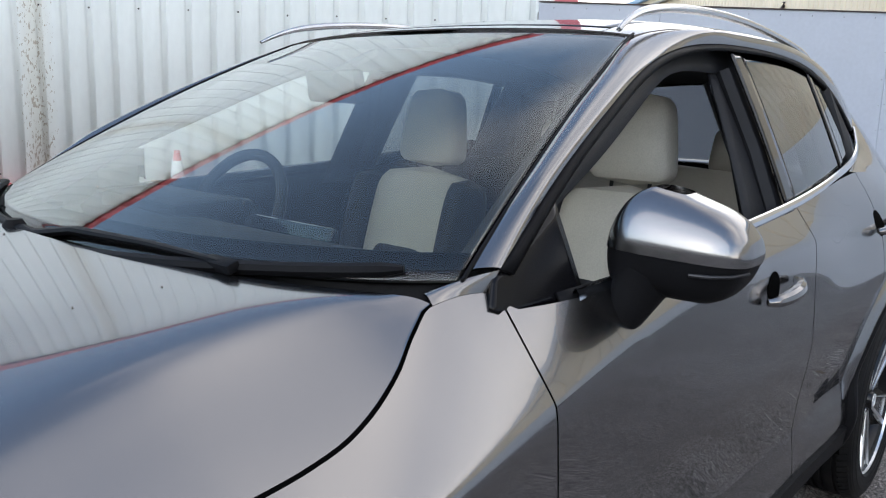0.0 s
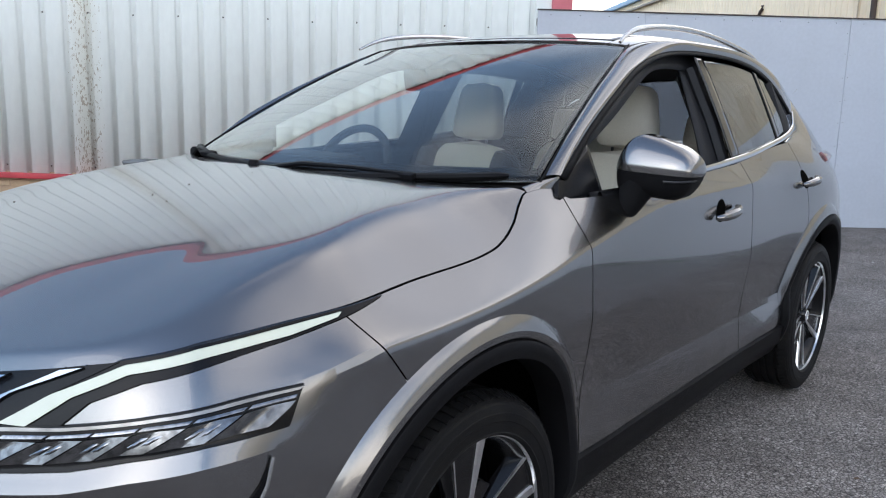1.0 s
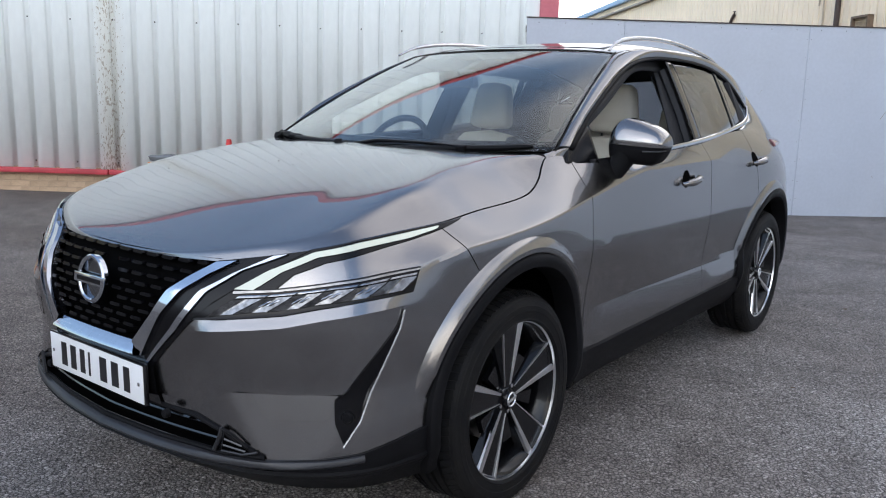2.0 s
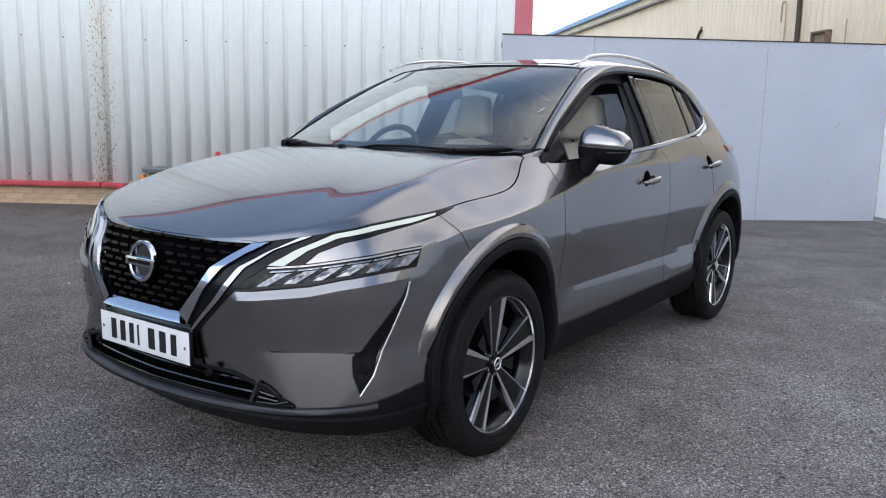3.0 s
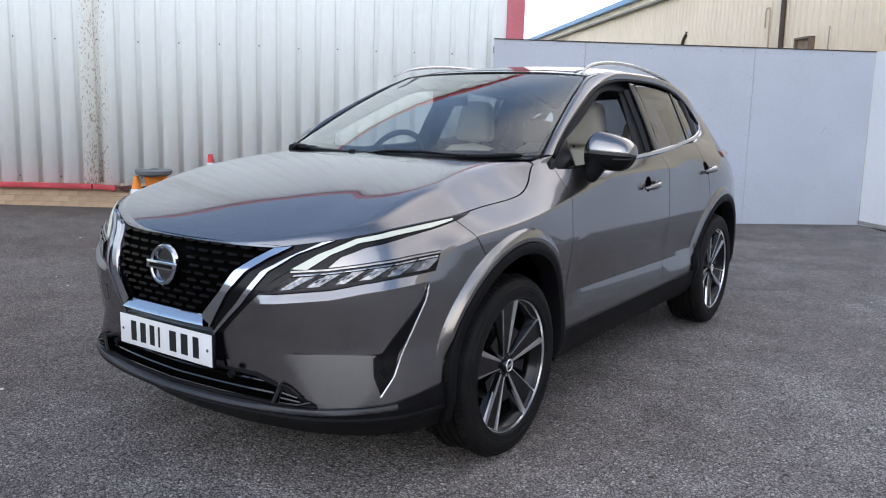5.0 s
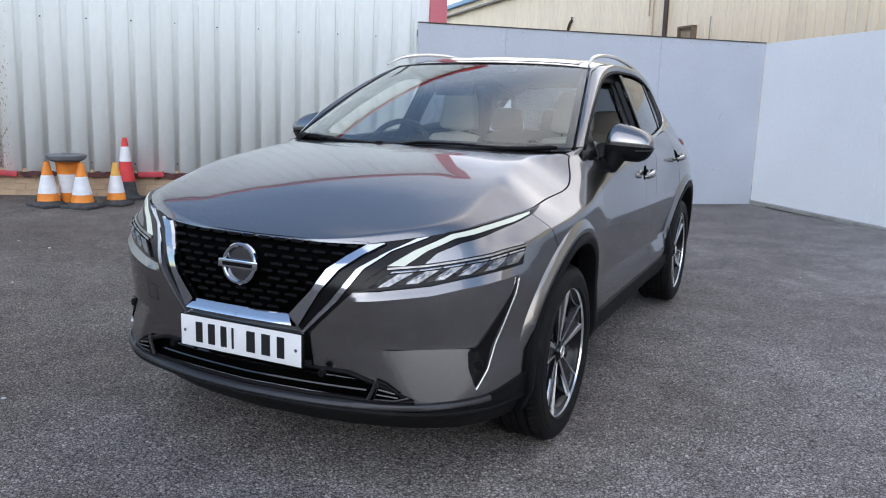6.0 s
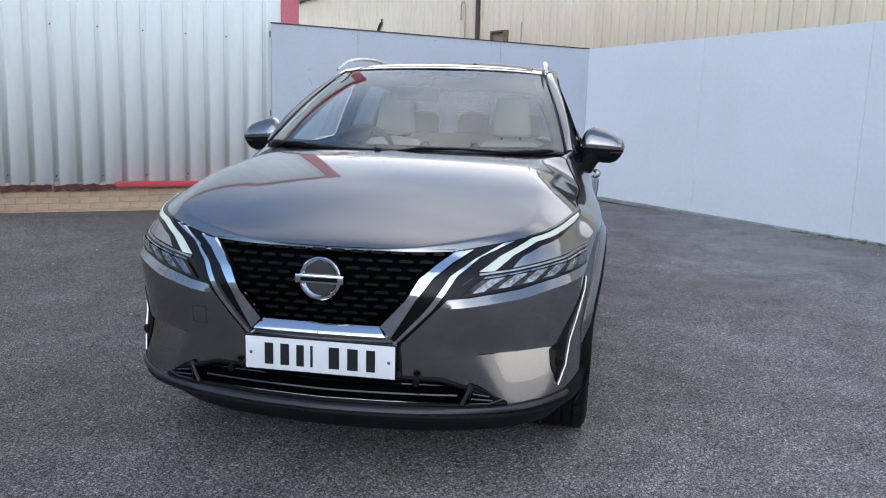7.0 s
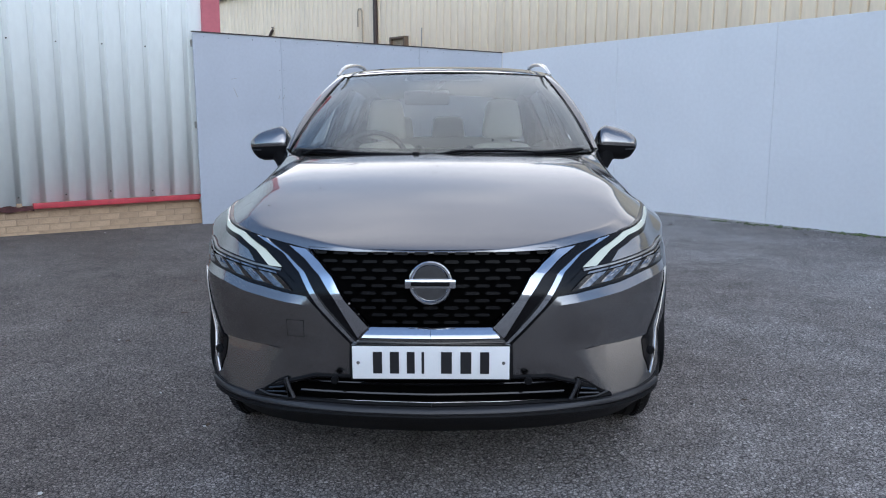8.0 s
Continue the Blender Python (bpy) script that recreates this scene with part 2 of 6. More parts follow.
flake = math_node("MULTIPLY", math_node("MULTIPLY", math_node("GREATER_THAN", speck.outputs["Fac"], cutoff), math_node("GREATER_THAN", band_.outputs["Result"], 0.02)), 0.62)
run = math_node("MULTIPLY", band_.outputs["Result"], 0.30)
base_ = b.inputs["Base Color"].links[0].from_socket
for fac, col in ((run, (0.62, 0.57, 0.43, 1)), (flake, (0.30, 0.23, 0.14, 1))):
    mx = n.new("ShaderNodeMixRGB")
    mx.inputs["Color2"].default_value = col
    l.new(fac, mx.inputs["Fac"])
    l.new(base_, mx.inputs["Color1"])
    base_ = mx.outputs["Color"]
l.new(base_, b.inputs["Base Color"])
tan_sheet = material("tan_profiled_sheet", (0.82, 0.69, 0.51), rough=0.5, var=0.05, scale=0.8, stretch=(2, 2, 0.4), fine=0.04, fine_scale=9)
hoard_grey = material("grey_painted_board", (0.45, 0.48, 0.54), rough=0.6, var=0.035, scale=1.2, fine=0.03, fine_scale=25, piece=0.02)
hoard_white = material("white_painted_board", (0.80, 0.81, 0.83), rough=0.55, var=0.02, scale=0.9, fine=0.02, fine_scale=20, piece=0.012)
red_paint = material("red_painted_steel", (0.50, 0.055, 0.07), rough=0.5, var=0.18, scale=5, fine=0.1, fine_scale=60)
pink_paint = material("faded_red_steel", (0.52, 0.14, 0.17), rough=0.55, var=0.06, scale=2, fine=0.04, fine_scale=30)
torn_red = material("torn_rusty_flashing", (0.085, 0.03, 0.028), rough=0.8, var=0.4, scale=14)
blue_paint = material("blue_verge_trim", (0.22, 0.42, 0.66), rough=0.5, var=0.04, scale=2)
block_sheet = material("grey_sheet", (0.24, 0.25, 0.27), rough=0.6, var=0.12, scale=1.5, stretch=(2, 2, 0.4), fine=0.06, fine_scale=12)
brick_mat = material("buff_brick", (0.50, 0.36, 0.235), rough=0.85, var=0.10, scale=9, fine=0.12, fine_scale=90, piece=0.09, bump=0.002, bump_scale=60)
mortar = material("mortar", (0.44, 0.325, 0.22), rough=0.95, var=0.12, scale=12, fine=0.1, fine_scale=90)
vent_brown = material("brown_vent_frame", (0.16, 0.11, 0.075), rough=0.6, var=0.15, scale=8)
vent_tan = material("dusty_tan_metal", (0.45, 0.37, 0.27), rough=0.6, var=0.12, scale=8)
brown_pipe = material("brown_pipe", (0.05, 0.032, 0.028), rough=0.5, var=0.2, scale=6)
concrete = material("kerb_concrete", (0.30, 0.29, 0.27), rough=0.9, var=0.2, scale=5, fine=0.15, fine_scale=60)
cone_orange = material("cone_orange", (0.80, 0.26, 0.03), rough=0.55, var=0.12, scale=9)
cone_red = material("cone_red", (0.68, 0.05, 0.05), rough=0.55, var=0.12, scale=9)
cone_white = material("cone_reflective_white", (0.75, 0.76, 0.78), rough=0.45, var=0.08, scale=14)
cone_amber = material("cone_faded_amber", (0.72, 0.40, 0.08), rough=0.6, var=0.15, scale=9)
cone_grey = material("cone_grey_rubber", (0.15, 0.16, 0.17), rough=0.75, var=0.15, scale=12)
cone_base = material("cone_base_rubber", (0.06, 0.06, 0.062), rough=0.85, var=0.25, scale=20)
metal_grey = material("dull_grey_metal", (0.34, 0.33, 0.31), rough=0.6, metal=0.4, var=0.12, scale=8)
screw_mat = material("screw_head", (0.10, 0.10, 0.10), rough=0.6, metal=0.5, var=0.1)
grit_mat = material("pale_grit", (0.50, 0.49, 0.47), rough=0.8, var=0.3, scale=3)
leaf_mat = material("dead_leaf", (0.07, 0.045, 0.025), rough=0.8, var=0.4, scale=3)
moss_mat = material("moss_green", (0.075, 0.10, 0.035), rough=0.9, var=0.4, scale=4, fine=0.2, fine_scale=40)

# ---- shape tools ----
def finish(bm, angle=35.0):
    me = bpy.data.meshes.new("mesh")
    bm.normal_update()
    bm.to_mesh(me)
    bm.free()
    for p in me.polygons:
        p.use_smooth = True
    me.set_sharp_from_angle(angle=radians(angle))
    return me


def thing(name, label, category, group="", kind="", at=(0, 0, 0)):
    ob = new(name)
    ob.empty_display_size = 0.1
    ob.location = at
    return tagged(ob, label, category, group, kind)


def part(name, bm, mat, parent=None, label="", angle=35.0, thick=0.0, rim=True):
    ob = new(name, finish(bm, angle))
    ob.data.name = name
    ob.data.materials.append(mat)
    if thick:
        s = ob.modifiers.new("thickness", "SOLIDIFY")
        s.thickness, s.offset = thick, -1
        if mat is paint and rim:
            ob.data.materials.append(void_black)
            s.material_offset_rim = 1
        if mat is paint:
            es = ob.modifiers.new("crisp_edges", "EDGE_SPLIT")
            es.split_angle = radians(40)
    if parent:
        ob.parent = parent
    if label:
        ob["label"] = label
    return ob


def orient(bm, centre):
    c = Vector(centre)
    bm.normal_update()
    s = sum(f.normal.dot(f.calc_center_median() - c) * f.calc_area() for f in bm.faces)
    if s < 0:
        bmesh.ops.reverse_faces(bm, faces=bm.faces[:])
    return bm


def grid(fn, nu, nv, centre=None, close_u=False):
    """A sheet of nu x nv cells from fn(u, v), u and v from 0 to 1."""
    bm = bmesh.new()
    vs = [[bm.verts.new(fn(i / nu, j / nv)) for j in range(nv + 1)] for i in range(nu if close_u else nu + 1)]
    for i in range(nu):
        for j in range(nv):
            a, b_ = vs[i], vs[(i + 1) % len(vs)]
            bm.faces.new((a[j], b_[j], b_[j + 1], a[j + 1]))
    if centre is not None:
        orient(bm, centre)
    return bm


def box(size, at=(0, 0, 0), rot=None, bevel=0.0, bm=None, seg=2):
    own = bm is None
    b2 = bmesh.new()
    bmesh.ops.create_cube(b2, size=1, matrix=Matrix.Diagonal((*size, 1)))
    if bevel:
        bmesh.ops.bevel(b2, geom=b2.edges[:], offset=bevel, segments=seg, affect="EDGES", profile=0.6)
    m = Matrix.Translation(at) @ (rot or Matrix())
    bmesh.ops.transform(b2, matrix=m, verts=b2.verts)
    if own:
        return b2
    add(bm, b2)
    return bm


def add(bm, other):
    off = {}
    for v in other.verts:
        off[v] = bm.verts.new(v.co)
    for f in other.faces:
        bm.faces.new([off[v] for v in f.verts])
    other.free()
    return bm


def moved(bm, m):
    bmesh.ops.transform(bm, matrix=m, verts=bm.verts)
    if m.to_3x3().determinant() < 0:
        bmesh.ops.reverse_faces(bm, faces=bm.faces[:])
    return bm


def prism(poly, depth, m=None):
    """A flat polygon (x, z) pushed depth along y."""
    bm = bmesh.new()
    a = [bm.verts.new((x, 0, z)) for x, z in poly]
    c = [bm.verts.new((x, depth, z)) for x, z in poly]
    bm.faces.new(a)
    bm.faces.new(c[::-1])
    for i in range(len(a)):
        j = (i + 1) % len(a)
        bm.faces.new((a[j], a[i], c[i], c[j]))
    bmesh.ops.recalc_face_normals(bm, faces=bm.faces)
    return moved(bm, m) if m else bm


def tube(points, r, n=8, rz=None, caps=True):
    """A round bar along points; r is a number or one for each point; rz flattens it."""
    pts = [Vector(p) for p in points]
    rs = r if isinstance(r, (list, tuple)) else [r] * len(pts)
    bm = bmesh.new()
    rings = []
    for i, p in enumerate(pts):
        d = (pts[min(i + 1, len(pts) - 1)] - pts[max(i - 1, 0)]).normalized()
        side = d.cross(Vector((0, 0, 1)))
        side = side.normalized() if side.length > 1e-4 else Vector((1, 0, 0))
        up = side.cross(d)
        k = rz or 1
        rings.append([bm.verts.new(p + side * rs[i] * math.cos(a) + up * rs[i] * k * math.sin(a)) for a in np.linspace(0, 2 * math.pi, n, endpoint=False)])
    for a, b_ in zip(rings, rings[1:]):
        for k in range(n):
            bm.faces.new((a[k], a[(k + 1) % n], b_[(k + 1) % n], b_[k]))
    if caps:
        bm.faces.new(rings[0][::-1])
        bm.faces.new(rings[-1])
    bmesh.ops.recalc_face_normals(bm, faces=bm.faces)
    return bm


def lathe(profile, n=48, axis="x", a0=0.0, a1=360.0):
    """(radius, along) pairs turned about an axis through the origin."""
    bm = bmesh.new()
    full = abs(a1 - a0) > 359
    rings = []
    for a in np.radians(np.linspace(a0, a1, n, endpoint=not full)):
        c, s = math.cos(a), math.sin(a)
        rings.append([bm.verts.new((t, r * c, r * s) if axis == "x" else (r * c, r * s, t)) for r, t in profile])
    for i in range(n if full else n - 1):
        a, b_ = rings[i], rings[(i + 1) % n]
        for k in range(len(profile) - 1):
            bm.faces.new((a[k], b_[k], b_[k + 1], a[k + 1]))
    bmesh.ops.remove_doubles(bm, verts=bm.verts, dist=1e-6)
    bmesh.ops.recalc_face_normals(bm, faces=bm.faces)
    return bm


def natural(t, v):
    """A natural cubic spline through the knots."""
    t, v = np.asarray(t, float), np.asarray(v, float)
    k = len(t)
    h = np.diff(t)
    A = np.eye(k)
    r = np.zeros((k,) + v.shape[1:])
    for i in range(1, k - 1):
        A[i, i - 1], A[i, i], A[i, i + 1] = h[i - 1], 2 * (h[i - 1] + h[i]), h[i]
        r[i] = 6 * ((v[i + 1] - v[i]) / h[i] - (v[i] - v[i - 1]) / h[i - 1])
    m = np.linalg.solve(A, r)
    def f(x):
        x = min(max(float(x), t[0]), t[-1])
        i = min(max(int(np.searchsorted(t, x)) - 1, 0), k - 2)
        a, b_ = (t[i + 1] - x) / h[i], (x - t[i]) / h[i]
        return a * v[i] + b_ * v[i + 1] + ((a ** 3 - a) * m[i] + (b_ ** 3 - b_) * m[i + 1]) * h[i] ** 2 / 6
    return f


def gentle(t, v):
    """A cubic through the knots that never overshoots."""
    t, v = np.asarray(t, float), np.asarray(v, float)
    d = np.diff(v, axis=0) / (np.diff(t) if v.ndim == 1 else np.diff(t)[:, None])
    g = np.zeros_like(v)
    g[0], g[-1] = d[0], d[-1]
    both = d[:-1] * d[1:]
    g[1:-1] = np.where(both > 0, 2 * both / np.where(np.abs(d[:-1] + d[1:]) < 1e-9, 1, d[:-1] + d[1:]), 0)
    def f(x):
        x = min(max(float(x), t[0]), t[-1])
        i = min(max(int(np.searchsorted(t, x)) - 1, 0), len(t) - 2)
        h = t[i + 1] - t[i]
        s = (x - t[i]) / h
        return (2 * s ** 3 - 3 * s ** 2 + 1) * v[i] + (s ** 3 - 2 * s ** 2 + s) * h * g[i] + (3 * s ** 2 - 2 * s ** 3) * v[i + 1] + (s ** 3 - s ** 2) * h * g[i + 1]
    return f


def curve3(*pts):
    """A smooth line through 3D points, from 0 to 1 by length."""
    p = np.array(pts, float)
    t = np.r_[0, np.cumsum(np.linalg.norm(np.diff(p, axis=0), axis=1))]
    f = natural(t / t[-1], p)
    return lambda u: Vector(f(u))


# ---- the yard ----
def gz(y, x=0.0):
    """The yard falls away to the back and climbs a little towards the grey building."""
    return -0.016 * max(0.0, min(y, 22.0) - 2.0) + 0.020 * min(max(0.0, -x - 2.5), 6.5)


ys_ = [-3000, -300, -60, -20, -8, -3, 0, 2, 4, 6, 8, 10, 14, 20, 40, 80, 300, 3000]
xs_ = [-3000, -300, -60, -20, -9, -6, -2.5, 0, 5, 10, 20, 60, 300, 3000]
bm = bmesh.new()
rows_ = [[bm.verts.new((x, y, gz(y, x))) for x in xs_] for y in ys_]
for a_, c_ in zip(rows_, rows_[1:]):
    for i in range(len(xs_) - 1):
        bm.faces.new((a_[i], a_[i + 1], c_[i + 1], c_[i]))
ground = tagged(part("ground", bm, asphalt), "dark grey worn asphalt yard with pale grit and damp patches", "asphalt", kind="structure")


def frame_at(x, y, deg, z=0.0):
    return Matrix.Translation((x, y, z)) @ pose(0, 0, 0, 0, 0, deg)


# profiled sheet: local x along the wall, y out of its face (towards -y), z up
def profiled(length, z0, z1, pitch=0.25, rib=0.05, slope=0.015, depth=0.022, phase=0.0):
    """Flat pans with narrow grooves; the middle of a groove lies at phase."""
    bm = bmesh.new()
    xs, o = [(0.0, -depth)], phase - rib / 2 - slope
    while o < length:
        for dx, dy in ((0, -depth), (slope, 0), (slope + rib, 0), (2 * slope + rib, -depth)):
            if 0 < o + dx < length:
                xs.append((o + dx, dy))
        o += pitch
    xs.append((length, -depth))
    prev = None
    for x, y in xs:
        row = [bm.verts.new((x, y, z)) for z in (z0, (z0 + z1) / 2, z1)]
        if prev:
            for j in range(2):
                bm.faces.new((prev[j], row[j], row[j + 1], prev[j + 1]))
        prev = row
    for f in bm.faces:
        if f.normal.y > 0:
            f.normal_flip()
    return bm


# grey building: wall face, running back from its corner post
WALL_L, WALL_H, BASE = 22.0, 5.85, 0.29
wall_m = frame_at(-3.03, 6.85, 41.5) @ pose(0, 0, 0, 0, 0.75, 0) @ Matrix.Translation((-WALL_L, 0, 0))
wall_grey = tagged(new("wall_grey"), "pale grey ribbed metal cladding wall with rust streaks", "wall", kind="structure")
wall_grey.matrix_world = wall_m
part("cladding", profiled(WALL_L - 0.2, BASE, WALL_H, phase=0.06), cladding, wall_grey, angle=20, thick=0.002)
core = box((WALL_L, 0.2, WALL_H + 0.02), (WALL_L / 2, 0.15, WALL_H / 2 - 0.05))
part("inner_wall", core, metal_grey, wall_grey)
back = box((WALL_L, 12, WALL_H - 0.3), (WALL_L / 2, 6.3, WALL_H / 2 - 0.2))
part("building_block", back, metal_grey, wall_grey)
part("corner_post", box((0.23, 0.16, WALL_H + 0.1), (WALL_L - 0.115, 0.0, WALL_H / 2 - 0.05), bevel=0.012), pink_paint, wall_grey, "faded red corner post")
part("fascia", box((WALL_L, 0.14, 0.14), (WALL_L / 2, -0.03, WALL_H - 0.01), bevel=0.01), red_paint, wall_grey, "red roof edge fascia")
fl = bmesh.new()
for x0, x1, dz, turn in ((0.0, 9.6, -0.01, 0.0), (9.62, 14.1, 0.0, 0.0), (14.12, 16.45, -0.008, 0.25), (16.47, 16.74, -0.02, 5.0), (18.1, 18.4, -0.012, -3.0), (19.69, 21.76, 0.0, 0.0)):
    box((x1 - x0, 0.07, 0.062), ((x0 + x1) / 2, -0.062, 0.288 + dz), pose(0, 0, 0, 0, turn, 0), bevel=0.008, bm=fl)
part("flashing", fl, red_paint, wall_grey, "bent red base flashing, partly missing")
# where the flashing has gone: a ragged dark edge
random.seed(31)
for x0, x1 in ((16.76, 17.5), (17.52, 18.12), (18.3, 19.0), (19.02, 19.7)):
    n_ = 14
    up = [(x0 + (x1 - x0) * i / n_, 0.292 + random.uniform(-0.012, 0.012)) for i in range(n_ + 1)]
    dn = [(x0 + (x1 - x0) * i / n_, 0.235 + random.uniform(-0.016, 0.016)) for i in range(n_ + 1)]
    part("torn_flashing", prism(up + dn[::-1], 0.03, Matrix.Translation((0, -0.062, 0))), torn_red, wall_grey, "torn dark flashing strip")
# screws along two rails
sc = bmesh.new()
for k in range(43):
    for zr in (0.40, 2.12, 3.9):
        bmesh.ops.create_icosphere(sc, subdivisions=1, radius=0.010, matrix=Matrix.Translation((k * 0.5 + 0.06, -0.006, zr + random.uniform(-0.012, 0.012))))
tagged(part("screws", sc, screw_mat, wall_grey), kind="stuff")
# brick plinth: bricks laid in four courses
plinth = tagged(new("wall_plinth"), "low buff brick plinth under the grey cladding", "brick wall", kind="structure")
plinth.matrix_world = wall_m
part("mortar_bed", box((WALL_L, 0.10, 0.5), (WALL_L / 2, 0.045, 0.07)), mortar, plinth)

# hoarding: grey boards from the building to a corner, white boards from there on
HTOP = 2.33
H0, H1, H2 = Vector((-3.215, 6.50)), Vector((0.78, 10.30)), Vector((9.22, 0.42))


def hoarding(name, label, a, c, sheet, mat, first=None, rise=0.0):
    d = c - a
    ob = tagged(new(name), label, "hoarding", kind="structure")
    ob.matrix_world = frame_at(a.x, a.y, math.degrees(math.atan2(d.y, d.x)))
    length = d.length
    x, k = 0.0, 0
    dz = -0.2
    while x < length - 0.01:
        w_ = min(first if (first and k == 0) else sheet, length - x)
        bm_ = box((w_ - 0.004, 0.018, HTOP - dz), (x + w_ / 2, 0.009 + 0.0015 * (k % 2), (HTOP + dz) / 2), bevel=0.002, seg=1)
        for v in bm_.verts:
            if v.co.z > 1:
                v.co.z += rise * v.co.x
        part("board", bm_, mat, ob)
        x += w_
        k += 1
    fr = bmesh.new()
    for zz in (0.25, 1.2, 2.2):
        box((length, 0.05, 0.08), (length / 2, 0.05, zz), bm=fr)
    part("rail", fr, metal_grey, ob)
    return ob, length


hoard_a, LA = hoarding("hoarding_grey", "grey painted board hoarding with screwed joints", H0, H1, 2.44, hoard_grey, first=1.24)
part("capping", box((LA, 0.05, 0.012), (LA / 2, 0.012, HTOP + 0.0075)), brown_pipe, hoard_a, "dark top edge")
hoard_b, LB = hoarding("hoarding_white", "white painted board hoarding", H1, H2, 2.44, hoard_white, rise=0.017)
part("gap_strip", box((LB, 0.03, 0.05), (LB / 2, 0.0, -0.09)), concrete, hoard_b)
fix = bmesh.new()
random.seed(8)
for xk in (1.24, 3.68):
    for j in range(9):
        for dx in (-0.03, 0.03):
            bmesh.ops.create_icosphere(fix, subdivisions=1, radius=0.0045, matrix=Matrix.Translation((xk + dx, -0.001, 0.1 + j * 0.26 + random.uniform(-0.02, 0.02))))
for j in range(16):
    bmesh.ops.create_icosphere(fix, subdivisions=1, radius=0.006, matrix=Matrix.Translation((0.15 + 0.335 * j, -0.001, HTOP - 0.05)))
tagged(part("screws", fix, screw_mat, hoard_a), kind="stuff")
# scuffs and scratches on the grey boards
random.seed(12)
for k in range(16):
    x_, z_ = random.uniform(0.4, LA - 0.3), random.uniform(0.3, 2.1)
    m_ = Matrix.Translation((x_, -0.0008, z_)) @ pose(0, 0, 0, 0, random.uniform(-70, 70), 0)
    part("scuff", box((random.uniform(0.03, 0.13), 0.0012, random.uniform(0.003, 0.008)), (0, 0, 0), m_), metal_grey, hoard_a)
part("kerb_strip", box((LB - 0.6, 0.10, 0.05), (LB / 2 + 0.2, -0.05, -0.085), bevel=0.008), concrete, hoard_b, "rough concrete strip at the foot")

# tan shed behind: one long wall with a level blue gutter, seen over the hoarding
POLE = Vector((-2.05, 17.65))
TAN_H, S_LEFT, S_RIGHT = 5.72, 42.0, 27.0
shed = tagged(new("tan_shed"), "tan profiled metal shed with a blue gutter and brown downpipe", "warehouse", kind="")
shed.location = (POLE.x, POLE.y, -0.2)
sm = frame_at(0, 0, -48.0)
part("side_wall", moved(profiled(S_LEFT + S_RIGHT, 0.0, TAN_H, rib=0.022, slope=0.012, depth=0.038, phase=0.1), sm @ Matrix.Translation((-S_LEFT, 0, 0))), tan_sheet, shed, angle=20, thick=0.002)
part("side_core", moved(box((S_LEFT + S_RIGHT, 9.0, TAN_H - 0.05), ((S_RIGHT - S_LEFT) / 2, 4.6, TAN_H / 2)), sm), metal_grey, shed)
part("gutter", moved(box((S_LEFT + S_RIGHT, 0.20, 0.20), ((S_RIGHT - S_LEFT) / 2, -0.08, TAN_H + 0.03), bevel=0.03), sm), blue_paint, shed, "blue gutter and roof trim")
part("roof", moved(box((S_LEFT + S_RIGHT, 9.2, 0.08), (0, 4.4, 0), pose(0, 0, 0, 6), bevel=0.02), sm @ Matrix.Translation(((S_RIGHT - S_LEFT) / 2, 0, TAN_H + 0.12))), metal_grey, shed)


def on_side(s, z, out=0.09):
    return sm @ Vector((s, -out, z + 0.2))


part("downpipe", tube([on_side(0, -0.2, 0.11), on_side(0, TAN_H - 0.25, 0.11)], 0.06, 10), brown_pipe, shed, "dark brown downpipe")
vb = bmesh.new()
for w_, h_, dx, dz in ((0.62, 0.05, 0, 0.21), (0.62, 0.05, 0, -0.21), (0.05, 0.47, -0.285, 0), (0.05, 0.47, 0.285, 0)):
    box((w_, 0.14, h_), on_side(0.97 + dx, 2.98 + dz, 0.10), pose(0, 0, 0, 0, 0, -48), bevel=0.008, bm=vb)
vent = part("vent_box", vb, vent_brown, shed, "brown framed louvred vent")
for k in range(8):
    part("louvre", box((0.53, 0.03, 0.045), on_side(0.97, 2.80 + 0.052 * k, 0.08), pose(0, 0, 0, 28, 0, -48)), vent_tan, vent)
part("conduit", tube([on_side(1.86, 2.0), on_side(1.86, 3.22), on_side(1.87, 3.36)], 0.014, 6), metal_grey, shed)
part("conduit", tube([on_side(-0.62, 2.0), on_side(-0.62, 3.98), on_side(-0.67, 4.05), on_side(-0.78, 4.05), on_side(-0.82, 3.98), on_side(-0.82, 3.6)], 0.020, 6), vent_tan, shed)
part("bent_pipe", tube([on_side(-5.62, 2.0), on_side(-5.62, 3.45), on_side(-5.66, 3.60), on_side(-5.60, 3.72), on_side(-5.50, 3.82), on_side(-5.42, 3.86), on_side(-5.42, 3.96)], 0.045, 8), brown_pipe, shed, "rusty bent flue pipe")
part("conduit", tube([on_side(-6.25, 2.0), on_side(-6.25, 3.46), on_side(-6.40, 3.49), on_side(-6.44, 3.40)], 0.020, 6), vent_tan, shed)
part("conduit", tube([on_side(-9.6, 2.0), on_side(-9.6, 3.46), on_side(-9.75, 3.5)], 0.022, 6), vent_tan, shed)

# across the yard, behind the camera: an unseen block, added to darken reflections
dark_block = tagged(new("commercial_unit"), "plain grey block across the yard, added out of view to darken reflections", "building")
dark_block.location = (2.0, -30.0, 0)
part("unit_wall", box((90, 8, 7.0), (0, -4, 3.5), bevel=0.02), block_sheet, dark_block)
part("unit_roof", box((90.6, 8.6, 0.2), (0, -4, 7.1), bevel=0.02), metal_grey, dark_block)
dark_block.rotation_euler = (0, 0, radians(-4))

